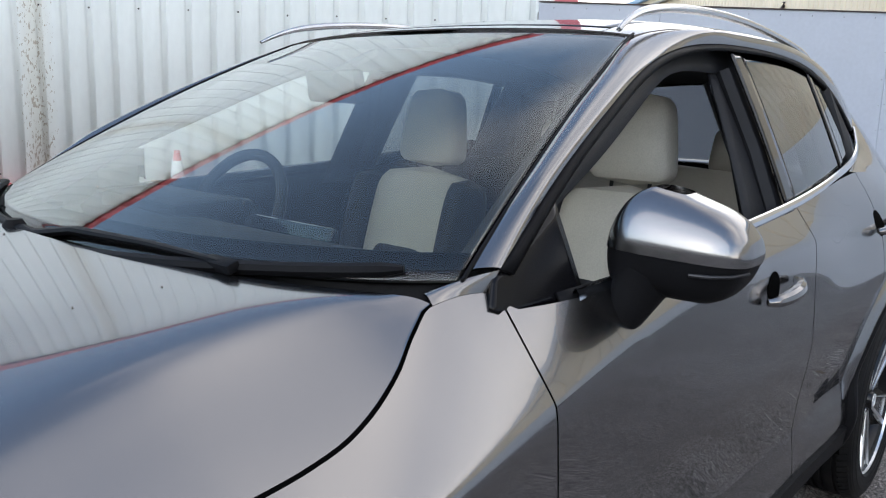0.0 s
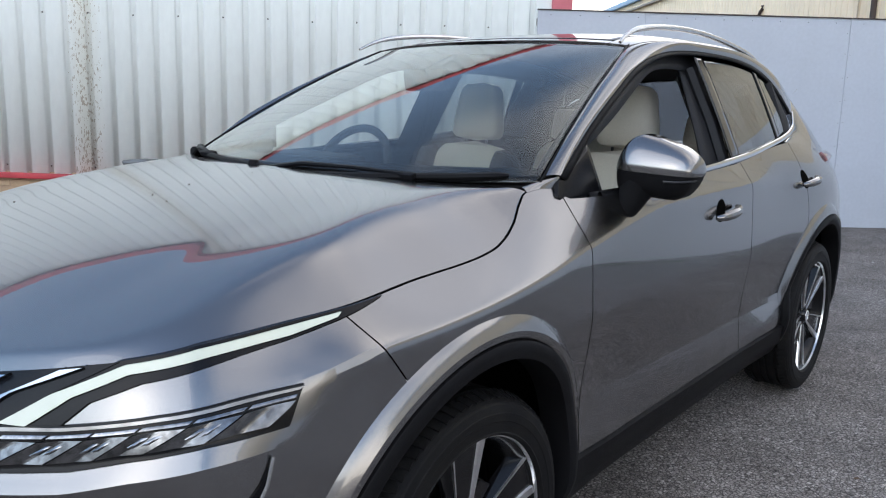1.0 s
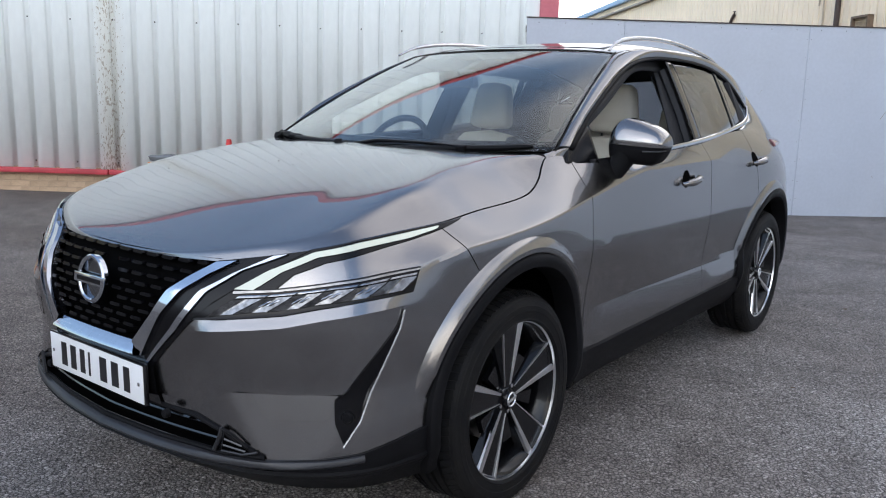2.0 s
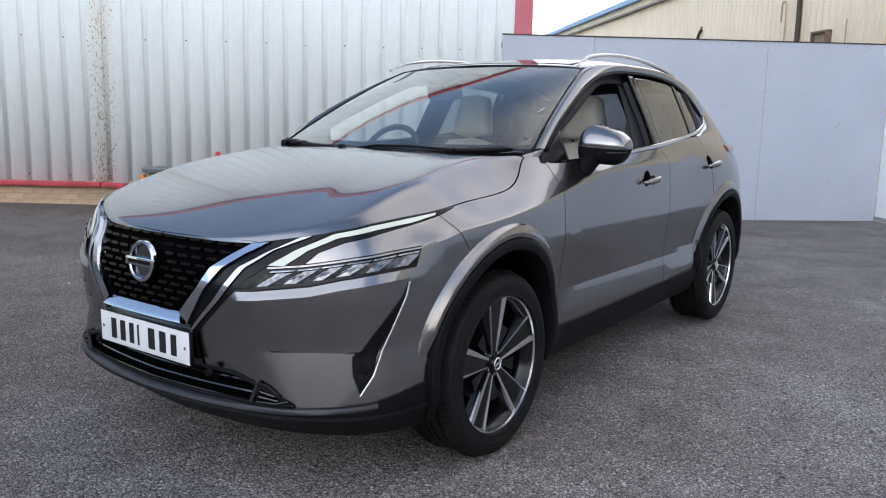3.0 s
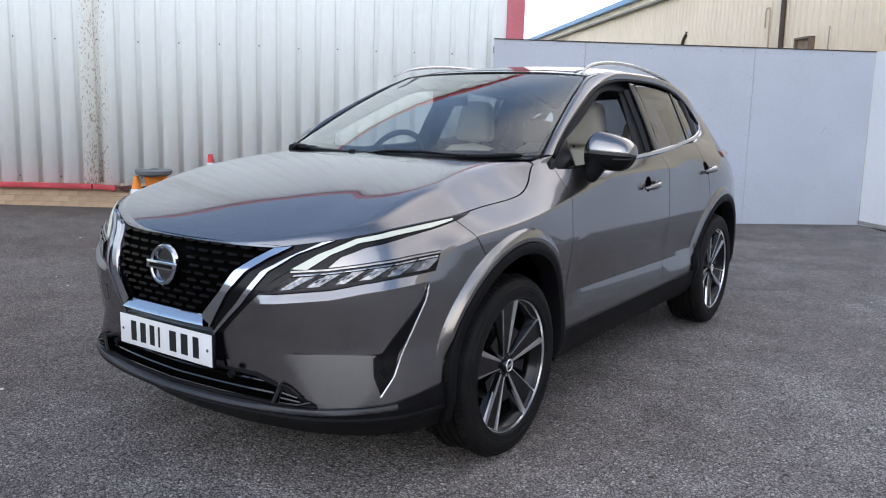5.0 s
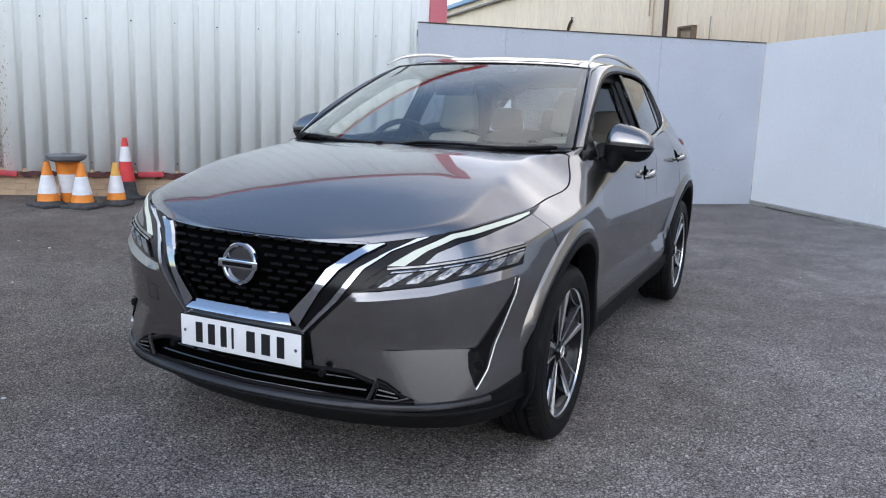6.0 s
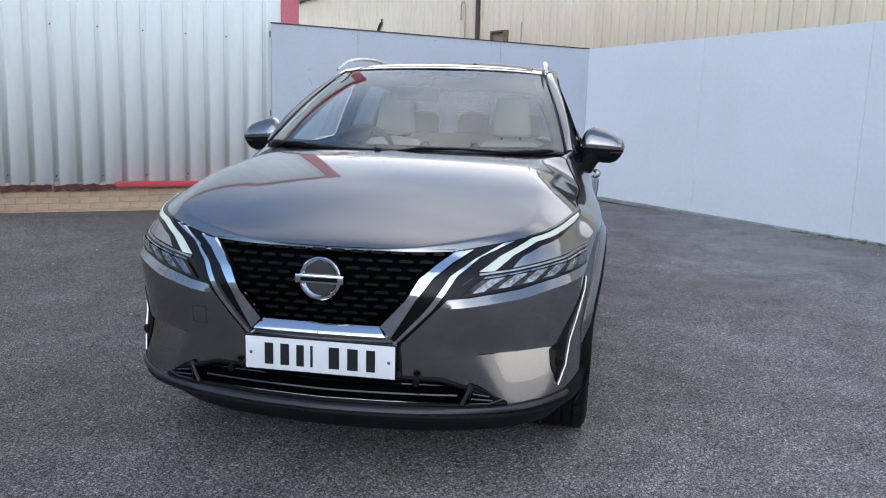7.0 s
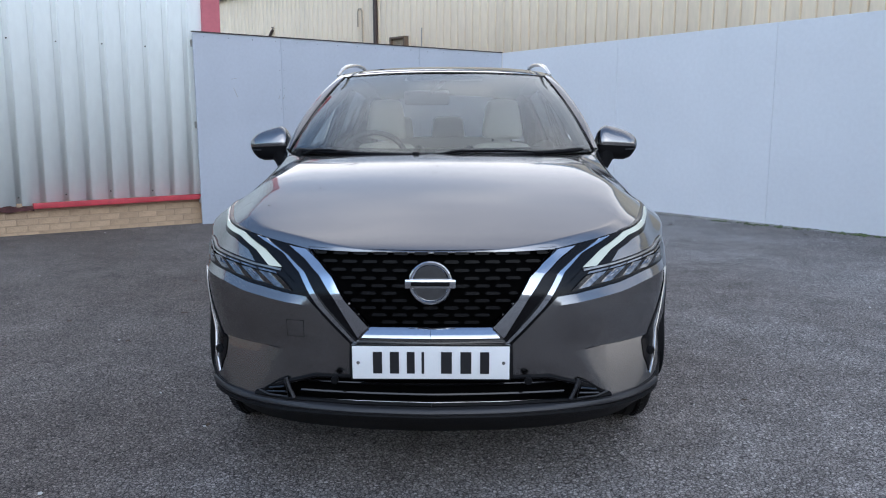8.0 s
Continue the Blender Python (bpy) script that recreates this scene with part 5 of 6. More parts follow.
both(intake, "side_intake", deep_black, car, "black side intake")
for sg in (1, -1):
    q = [on_skin(p, 0.006) for p in ((0.842, -0.526, 0.770), (0.842, -0.543, 0.722), (0.829, -0.586, 0.622), (0.813, -0.618, 0.55), (0.798, -0.645, 0.47), (0.781, -0.680, 0.405))]
    part("intake_trim", tube([(sg * p.x, p.y, p.z) for p in q], 0.0038, 6), satin_silver, car, "silver intake edge")
    p = on_skin((0.772, -0.660, 0.487), 0.006)
    part("parking_sensor", moved(lathe([(0.0, 0.008), (0.012, 0.008), (0.015, 0.003), (0.017, 0.003), (0.017, -0.01)], 16), Matrix.Translation((sg * p.x, p.y, p.z)) @ pose(0, 0, 0, 0, 0, -60 if sg > 0 else -120)), satin_black, car)


# headlamps
def lamp_thing(sg):
    def put(name, bm, mat, parent, label=""):
        if sg < 0:
            moved(bm, Matrix.Diagonal((-1, 1, 1, 1)))
        return part(name, bm, mat, parent, label)
    low_lo = [(0.418, -0.890, 0.733), (0.525, -0.829, 0.747), (0.634, -0.757, 0.763), (0.722, -0.700, 0.785), (0.799, -0.622, 0.803), (0.845, -0.499, 0.812)]
    low_hi = [(0.430, -0.880, 0.750), (0.504, -0.810, 0.817), (0.607, -0.747, 0.828), (0.741, -0.662, 0.853), (0.801, -0.566, 0.867), (0.836, -0.452, 0.876)]
    body = put("headlamp", band(low_lo, low_hi, 60, 14, 0.005), deep_black, car, "black headlamp with a white light guide")
    inner_lo = [(0.455, -0.868, 0.744), (0.525, -0.829, 0.757), (0.634, -0.757, 0.774), (0.722, -0.700, 0.794), (0.799, -0.622, 0.811), (0.838, -0.515, 0.820)]
    inner_hi = [(0.512, -0.806, 0.809), (0.560, -0.775, 0.814), (0.607, -0.747, 0.819), (0.741, -0.662, 0.844), (0.801, -0.566, 0.857), (0.834, -0.470, 0.866)]
    lo, hi = poly2(*[sz(p) for p in inner_lo]), poly2(*[sz(p) for p in inner_hi])
    n_cell = 6
    for k in range(n_cell):
        def at(u, v, o):
            w_ = min(1.0, max(0.0, (k + u + 0.32 * (v - 0.5)) / n_cell))
            a, b_ = lo(w_), hi(w_)
            return skin(a[0] + (b_[0] - a[0]) * v, a[1] + (b_[1] - a[1]) * v, o)
        # a clear bowl that bellies inwards, a bright strip along its top, and a block with two lenses in it
        put("reflector_cell", grid(lambda u, v: at(0.03 + 0.95 * u, 0.06 + 0.70 * v, 0.0065 + 0.005 * abs(2 * u - 1) + 0.004 * v), 8, 6, MID), reflector, body, "bright faceted reflector")
        put("cell_strip", grid(lambda u, v: at(0.04 + 0.92 * u, 0.78 + 0.14 * v, 0.0085 + 0.002 * math.sin(math.pi * v)), 6, 3, MID), bright_reflector, body)
        put("cell_wall", grid(lambda u, v: at(0.02 + 0.10 * u, 0.06 + 0.70 * v, 0.0125 - 0.006 * u), 2, 4, MID), reflector, body)
        if 1 <= k <= 4:
            for j in (0, 1):
                put("cell_lens", grid(lambda u, v: at(0.36 + 0.24 * j + 0.16 * u, 0.36 + 0.26 * v, 0.012 + 0.003 * math.sin(math.pi * u) * math.sin(math.pi * v)), 4, 4, MID), bright_reflector, body)
    guide_lo = [(0.550, -0.781, 0.821), (0.608, -0.731, 0.8705), (0.682, -0.670, 0.910), (0.755, -0.581, 0.932), (0.797, -0.449, 0.948), (0.812, -0.345, 0.9655)]
    guide_hi = [(0.510, -0.805, 0.820), (0.572, -0.744, 0.870), (0.661, -0.672, 0.922), (0.741, -0.585, 0.945), (0.786, -0.446, 0.961), (0.810, -0.343, 0.9715)]
    edge_lo = [(0.600, -0.752, 0.820), (0.640, -0.714, 0.865), (0.698, -0.667, 0.897), (0.764, -0.578, 0.919), (0.799, -0.448, 0.942), (0.823, -0.243, 0.9815)]
    edge_hi = [(0.500, -0.812, 0.819), (0.564, -0.748, 0.870), (0.655, -0.672, 0.927), (0.737, -0.585, 0.950), (0.782, -0.446, 0.966), (0.823, -0.238, 0.984)]
    put("light_housing", band(edge_lo, edge_hi, 60, 6, 0.004), deep_black, body)
    put("light_guide", band(guide_lo, guide_hi, 60, 5, 0.008), drl_mat, body, "white daytime light guide")
    put("lamp_divider", band([(0.504, -0.810, 0.809), (0.607, -0.747, 0.821), (0.741, -0.662, 0.846), (0.801, -0.566, 0.860), (0.834, -0.460, 0.869)],
                             [(0.504, -0.810, 0.815), (0.607, -0.747, 0.826), (0.741, -0.662, 0.851), (0.801, -0.566, 0.865), (0.836, -0.455, 0.874)], 30, 2, 0.009), steel, body)
    return body


lamp_thing(1)
lamp_thing(-1)
# tow-eye cover outline on the far side
q = [skin(s_of_x(x, z), z, 0.0005) for x, z in ((0.43, 0.650), (0.49, 0.650), (0.49, 0.592), (0.43, 0.592), (0.43, 0.650))]
part("tow_cover_seam", tube([(-p.x, p.y, p.z) for p in q], 0.0008, 4), void_black, car)

# ---- wheels ----
def make_wheel():
    w = part("wheel", lathe([(0.250, -0.100), (0.256, -0.112), (0.300, -0.118), (0.335, -0.112), (0.350, -0.098), (0.3575, -0.080), (0.3575, -0.062), (0.3495, -0.060), (0.3495, -0.052), (0.358, -0.050), (0.358, -0.022), (0.350, -0.020),
                             (0.350, -0.010), (0.358, -0.008), (0.358, 0.008), (0.350, 0.010), (0.350, 0.020), (0.358, 0.022), (0.358, 0.050), (0.3495, 0.052), (0.3495, 0.060), (0.3575, 0.062), (0.3575, 0.080), (0.350, 0.098),
                             (0.342, 0.108), (0.340, 0.1085), (0.336, 0.112), (0.320, 0.1165), (0.318, 0.1185), (0.300, 0.1185), (0.298, 0.117), (0.275, 0.1155), (0.272, 0.1175), (0.268, 0.115), (0.265, 0.110), (0.262, 0.100)], 96), rubber, None, "black alloy wheel with bright machined spokes", angle=25)
    part("barrel", lathe([(0.264, 0.100), (0.258, 0.096), (0.246, 0.085), (0.228, 0.04), (0.222, -0.06), (0.235, -0.10), (0.252, -0.10)], 64), rim_black, w)
    part("rim_lip", lathe([(0.262, 0.098), (0.2655, 0.1045), (0.2648, 0.1066), (0.2622, 0.1060), (0.2605, 0.098)], 80), machined, w, "machined rim edge")
    part("back_plate", lathe([(0.0, -0.02), (0.21, -0.02), (0.21, -0.03), (0.0, -0.03)], 40), void_black, w)
    part("brake_disc", lathe([(0.08, 0.012), (0.15, 0.012), (0.15, -0.008), (0.08, -0.008)], 48), steel, w, "steel brake disc")
    part("caliper", box((0.05, 0.07, 0.12), (0.012, 0.125, 0.0), bevel=0.012), steel, w)
    part("hub", lathe([(0.0, 0.092), (0.028, 0.092), (0.031, 0.088), (0.033, 0.075), (0.055, 0.068), (0.060, 0.02)], 32), rim_black, w)
    part("centre_cap", lathe([(0.019, 0.0925), (0.021, 0.095), (0.024, 0.095), (0.026, 0.0925)], 32), machined, w, "silver ring on the hub cap")
    part("cap_bar", box((0.003, 0.052, 0.009), (0.094, 0, 0), bevel=0.001), machined, w)
    def bar(a, r0, r1, w0, w1, x0, x1, dx, off0=0.0, off1=0.0):
        """A tapered spoke piece from radius r0 to r1, set off sideways from the ray at angle a."""
        bm = bmesh.new()
        vs = []
        for r, wd, x, o in ((r0, w0, x0, off0), (r1, w1, x1, off1)):
            for sd, dd in ((-1, 0), (1, 0), (1, 1), (-1, 1)):
                vs.append(bm.verts.new((x - dx * dd, r, o + sd * wd * (1 + 0.3 * dd) / 2)))
        for q in ((0, 1, 2, 3), (7, 6, 5, 4), (0, 4, 5, 1), (1, 5, 6, 2), (2, 6, 7, 3), (3, 7, 4, 0)):
            bm.faces.new([vs[i] for i in q])
        bmesh.ops.recalc_face_normals(bm, faces=bm.faces)
        return moved(bm, Matrix.Rotation(a, 4, "X"))
    for k in range(5):
        a = radians(72 * k + 8)
        sp = part("spoke", bar(a, 0.040, 0.256, 0.040, 0.118, 0.076, 0.092, 0.030), rim_black, w, angle=20)
        part("spoke_face", bar(a, 0.046, 0.254, 0.0085, 0.0215, 0.0785, 0.0985, 0.010, -0.014, -0.051), machined, sp, "machined spoke face", angle=20)
        part("spoke_edge", bar(a, 0.046, 0.254, 0.0025, 0.005, 0.0785, 0.0985, 0.010, 0.017, 0.054), machined, sp, angle=20)
        part("blade", bar(a + radians(36), 0.050, 0.150, 0.012, 0.052, 0.066, 0.074, 0.02), rim_black, w, angle=20)
        part("wheel_nut", moved(lathe([(0.0, 0.012), (0.008, 0.012), (0.009, 0.0)], 6), Matrix.Rotation(a + radians(36), 4, "X") @ Matrix.Translation((0.066, 0.044, 0))), satin_silver, w)
    bl = bmesh.new()
    for k in range(84):
        for sg in (-1, 1):
            m = Matrix.Rotation(2 * math.pi * (k + 0.5 * (sg > 0)) / 84, 4, "X") @ Matrix.Translation((sg * 0.084, 0, 0.3535)) @ pose(0, 0, 0, 0, sg * 22, sg * 12)
            box((0.034, 0.017, 0.010), (0, 0, 0), m, bm=bl)
    tagged(part("tread_pattern", bl, rubber, w), kind="stuff")
    return w


w0 = make_wheel()
w0.parent = car
w0.matrix_basis = pose(0.780, 0, WHEEL_R, 14)
for x, y, rz, spin in ((0.785, AXLE_R, 0, 40), (-0.780, 0, 180, 20), (-0.785, AXLE_R, 180, 55)):
    c = copy_thing(w0, pose(x, y, WHEEL_R, 0, 0, rz) @ pose(0, 0, 0, spin))


# ---- mirrors ----
MIR_L = gentle([-1, -0.8, -0.3, 0.0, 0.3, 0.6, 0.85, 1.0], [-0.090, -0.106, -0.110, -0.107, -0.100, -0.088, -0.070, -0.050])
MIR_R = gentle([-1, -0.8, -0.3, 0.0, 0.3, 0.6, 0.85, 1.0], [0.050, 0.082, 0.110, 0.116, 0.112, 0.097, 0.066, 0.000])


def mirror_shell(t0, t1, grow=0.0, n=64, m=30):
    """The housing between two levels (-1 foot, 1 crown): flat towards the front, tapering outwards."""
    def fn(u, v):
        t = t0 + (t1 - t0) * v
        xl, xr = float(MIR_L(t)) - grow, float(MIR_R(t)) + grow
        mid_, half = (xl + xr) / 2, (xr - xl) / 2
        a = 2 * math.pi * u
        c, s_ = math.cos(a), math.sin(a)
        ex = math.copysign(abs(c) ** 0.62, c)
        deep = (0.064 + grow) * ((1 - 0.62 * t ** 1.6 if t > 0 else 1 - 0.25 * abs(t) ** 2) * max(0.0, 1 - abs(t) ** 5) ** 0.5) + 0.010
        ey = -deep * s_ ** 0.5 if s_ > 0 else 0.050 * abs(s_) ** 0.4
        x = mid_ + half * ex
        return Vector((0.912 + x, 0.775 + ey + 0.030 * (x + 0.1) / 0.2, 1.183 + 0.088 * t - (0.05 + 0.15 * max(0.0, t)) * (x + 0.06)))
    return grid(fn, n, m, (0.912, 0.775, 1.18), close_u=True)


for sg in (1, -1):
    def put(name, bm, mat, parent, label=""):
        if sg < 0:
            moved(bm, Matrix.Diagonal((-1, 1, 1, 1)))
        return part(name, bm, mat, parent, label)
    mir = put("door_mirror", mirror_shell(-0.16, 1.0), paint, car, "grey door mirror with a black lower shell")
    put("mirror_shell", mirror_shell(-1.0, -0.14, -0.002), satin_black, mir, "black lower shell")
    put("mirror_face", box((0.15, 0.004, 0.09), (0.898, 0.846, 1.178), pose(0, 0, 0, 0, 0, 6), bevel=0.0015), chrome, mir)
    put("indicator", tube([(0.955, 0.716, 1.147), (0.985, 0.726, 1.147), (1.008, 0.745, 1.148), (1.022, 0.780, 1.150)], 0.003, 8), lip_grey, mir, "clear indicator strip")
    put("mirror_foot", tube([(0.838, 0.735, 1.036), (0.842, 0.738, 1.055), (0.850, 0.745, 1.080), (0.858, 0.752, 1.105), (0.868, 0.758, 1.130)], [0.016, 0.026, 0.031, 0.036, 0.042], 16, 1.25), satin_black, mir, "black mirror arm")

# ---- handles, fuel and tail details ----
for sg in (1, -1):
    for yc, zc in ((1.430, 0.982), (2.430, 1.024)):
        def put(name, bm, mat, parent, label=""):
            if sg < 0:
                moved(bm, Matrix.Diagonal((-1, 1, 1, 1)))
            return part(name, bm, mat, parent, label)
        b0 = skin(s_at(y=yc), zc)
        pts = []
        for u in np.linspace(0, 1, 14):
            q = skin(s_at(y=yc - 0.095 + 0.19 * u), zc - 0.008 + 0.022 * u, 0.010 + 0.030 * math.sin(math.pi * u) ** 0.5)
            pts.append(q)
        h = put("door_handle", tube(pts, [0.008 + 0.009 * math.sin(math.pi * u) ** 0.5 for u in np.linspace(0, 1, 14)], 10, 1.0), paint, car, "grey bar door handle")
        # a flat disc on the skin, coloured as the shade inside the cup
        def cup(u, v):
            a = 2 * math.pi * u
            r = v
            return skin(s_at(y=yc - 0.030 + 0.040 * r * math.cos(a)), zc + 0.010 + 0.040 * r * math.sin(a), 0.0012 - 0.0 * r)
        put("handle_cup", grid(cup, 24, 4, MID, close_u=True), void_black, h, "flat dark disc for the shade in the handle recess")
    q = [skin(s_at(y=y), z, 0.004) for y, z in ((2.98, 1.125), (3.06, 1.13), (3.14, 1.135), (3.22, 1.135))]
    bm = grid(lambda u, v: skin(s_at(y=2.90 + 0.24 * u), 1.088 + 0.042 * v, 0.008 + 0.020 * math.sin(math.pi * v) * min(1.0, 0.3 + u)), 18, 6, MID)
    if sg < 0:
        moved(bm, Matrix.Diagonal((-1, 1, 1, 1)))
    part("tail_lamp", bm, red_lens, car, "red tail lamp", thick=0.01)


# ---- wipers ----
def wiper(u0, v0, u1, v1, pu, name):
    ob = part(name, tube([screen(u0 + (u1 - u0) * t, v0 + (v1 - v0) * t, 0.012) for t in np.linspace(0, 1, 14)], [0.008] + [0.014] * 12 + [0.007], 8, 0.8), satin_black, car, "black flat wiper blade")
    mid_ = screen((u0 + u1) / 2, (v0 + v1) / 2, 0.022)
    foot = Vector((screen(pu, 0).x, screen(pu, 0).y - 0.02, 1.132))
    b1 = foot + (mid_ - foot) * 0.35 + Vector((0, 0, 0.022))
    part("wiper_arm", tube([foot, b1, foot + (mid_ - foot) * 0.7 + Vector((0, 0, 0.014)), mid_], [0.016, 0.013, 0.010, 0.008], 8, 0.6), satin_black, ob)
    part("wiper_pivot", moved(lathe([(0.0, 0.03), (0.014, 0.03), (0.02, 0.02), (0.022, -0.01)], 16, "z"), Matrix.Translation(foot)), satin_black, ob)
    part("wiper_clip", box((0.07, 0.022, 0.016), mid_ + Vector((0, 0, -0.004)), pose(0, 0, 0, 20, 0, 0), bevel=0.004), satin_black, ob)


wiper(0.05, -0.030, 0.80, 0.012, -0.10, "wiper")
wiper(-0.86, 0.010, 0.0, -0.015, -0.80, "wiper")

# ---- cabin ----
dash = part("dashboard", grid(lambda u, v: Vector(((2 * u - 1) * 0.70, 0.42 + 0.33 * v + 0.16 * (2 * u - 1) ** 2 * (1 - v), 1.085 + 0.03 * math.sin(math.pi * min(1, v * 1.2)) - 0.14 * max(0, v - 0.82) / 0.18)), 30, 16, (0, 0.6, 0.6)), dark_trim, car, "dark soft dashboard", thick=0.03)
part("dash_front", box((1.38, 0.12, 0.36), (0, 0.74, 0.82), bevel=0.04), dark_trim, dash)
part("dash_strip", box((1.30, 0.01, 0.006), (0, 0.752, 1.002)), satin_silver, dash)
part("instrument_hood", box((0.36, 0.20, 0.07), (-0.38, 0.66, 1.11), bevel=0.03), dark_trim, dash)
part("centre_screen", box((0.28, 0.02, 0.16), (0.0, 0.73, 1.03), pose(0, 0, 0, -10), bevel=0.006), gloss_black, dash)
part("console", box((0.26, 1.0, 0.30), (0, 1.25, 0.60), bevel=0.05), dark_trim, car)
ring = []
for a in np.linspace(0, 2 * math.pi, 33):
    ring.append(Matrix.Translation((-0.38, 0.84, 1.070)) @ Matrix.Rotation(radians(-28), 4, "X") @ Vector((0.185 * math.cos(a), 0, 0.180 * math.sin(a))))
wheel_s = part("steering_wheel", tube(ring, 0.016, 10, caps=False), dark_trim, car, "dark leather steering wheel")
part("steering_boss", box((0.16, 0.06, 0.12), (-0.38, 0.83, 1.065), pose(0, 0, 0, -28), bevel=0.03), dark_trim, wheel_s)
for dx in (-0.11, 0.11):
    part("steering_spoke", box((0.14, 0.025, 0.035), (-0.38 + dx, 0.835, 1.060), pose(0, 0, 0, -28), bevel=0.008), dark_trim, wheel_s)
part("column", tube([(-0.38, 0.84, 1.06), (-0.38, 0.70, 0.99)], 0.04, 12), dark_trim, wheel_s)


def pad(w, d, h, r, at, rx, taper=1.0, puff=0.03, mat=None):
    """A stuffed pad: width, depth, height, tilted by rx degrees; taper narrows its top."""
    def fn(u, v):
        a = 2 * math.pi * u
        t = 2 * v - 1
        c, s = math.cos(a), math.sin(a)
        rr = max(0.0, 1 - abs(t) ** 7) ** 0.35
        ex = math.copysign(abs(c) ** 0.42, c) * rr
        ey = math.copysign(abs(s) ** 0.55, s) * rr
        k = 1 + (taper - 1) * v
        return Vector((ex * w / 2 * k, ey * (d / 2 + puff * (1 - ex ** 2) * (1 - t ** 2)), t * h / 2))
    return moved(grid(fn, 32, 20, (0, 0, 0), close_u=True), Matrix.Translation(at) @ pose(0, 0, 0, rx))


def seat(x, y):
    s = part("front_seat", pad(0.50, 0.13, 0.60, 0.05, (x, y + 0.30, 0.87), -15, 0.80), leather, car, "cream leather seat with dark inserts")
    part("seat_cushion", pad(0.50, 0.50, 0.16, 0.05, (x, y, 0.60), 6), leather, s)
    part("headrest", pad(0.275, 0.10, 0.265, 0.04, (x, y + 0.400, 1.292), -8, 0.70, 0.02), leather, s)
    part("seat_insert", pad(0.26, 0.05, 0.22, 0.04, (x, y + 0.205, 0.80), -15, 0.85, 0.02), dark_trim, s, "dark centre panel")
    for dx in (-0.225, 0.225):
        part("side_bolster", pad(0.085, 0.17, 0.54, 0.03, (x + dx * 0.95, y + 0.262, 0.875), -15, 0.85, 0.01), dark_trim, s, "dark side bolster")
    for dx in (-0.06, 0.06):
        part("headrest_post", tube([(x + dx, y + 0.375, 1.10), (x + dx, y + 0.39, 1.24)], 0.006, 8), dark_trim, s)


seat(-0.38, 1.27)
seat(0.36, 1.30)
rear = part("rear_bench", pad(1.22, 0.14, 0.60, 0.05, (0, 2.42, 0.88), -18, 0.9), leather, car, "cream leather rear bench")
part("bench_cushion", pad(1.22, 0.50, 0.16, 0.05, (0, 2.14, 0.62), 6), leather, rear)
for dx in (-0.38, 0.0, 0.38):
    part("headrest", pad(0.25, 0.09, 0.18, 0.04, (dx, 2.52, 1.22), -8, 0.85, 0.02), leather, rear)
# dark trim round the inside of the door frames and pillars
TRIM_LOW = line2((0.50, 1.150), (0.68, 1.226), (0.94, 1.330), (1.20, 1.438), (1.32, 1.478), (1.62, 1.492), (1.90, 1.492), (2.30, 1.470), (2.50, 1.430), (2.66, 1.360))
both(lambda: strip(TRIM_LOW, cant, 60, 4, -0.045), "roof_trim", dark_trim, car, thick=0.006)
both(lambda: strip(lambda u: (1.50 + 0.24 * u, 1.10), lambda u: (1.58 + 0.24 * u, 1.50), 4, 8, -0.05), "pillar_trim", dark_trim, car, thick=0.006)
both(lambda: strip(lambda u: (2.30 + 0.26 * u, 1.16), lambda u: (2.36 + 0.16 * u, 1.48), 4, 8, -0.05), "pillar_trim", dark_trim, car, thick=0.006)
# inner door trims and pillars
both(lambda: grid(lambda u, v: skin(s_at(y=0.52 + 1.9 * u), 0.45 + (zbelt(0.52 + 1.9 * u) - 0.47) * v, -0.06), 30, 8, MID), "door_trim", dark_trim, car)
both(lambda: tube([side(1.70, 1.10, -0.05), side(1.69, 1.3, -0.05), side(1.66, 1.50, -0.05)], 0.045, 8, 0.7), "pillar_trim", dark_trim, car)
both(lambda: tube([side(2.60, 1.15, -0.08), side(2.62, 1.3, -0.08), side(2.55, 1.46, -0.08)], 0.09, 8), "pillar_trim", dark_trim, car)
both(lambda: tube([screen(0.96, v, -0.05) for v in np.linspace(0.0, 1, 10)], 0.03, 8), "pillar_trim", dark_trim, car)
both(lambda: tube([side(1.60, 1.48, -0.075), side(1.64, 1.30, -0.085), side(1.60, 1.0, -0.10)], 0.02, 6, 0.3), "seat_belt", dark_trim, car)
part("cabin_floor", box((1.40, 2.6, 0.05), (0, 1.6, 0.42)), dark_trim, car)
part("boot_cover", box((1.2, 0.7, 0.03), (0, 2.95, 1.06), bevel=0.01), dark_trim, car)
rv = part("rear_view_mirror", box((0.255, 0.035, 0.080), (-0.09, 0.95, 1.415), pose(0, 0, 0, 8, 0, -14), bevel=0.014), dark_trim, car, "rear-view mirror")
part("mirror_stem", tube([(-0.07, 0.92, 1.44), (0, 1.01, 1.50)], 0.012, 8), dark_trim, rv)

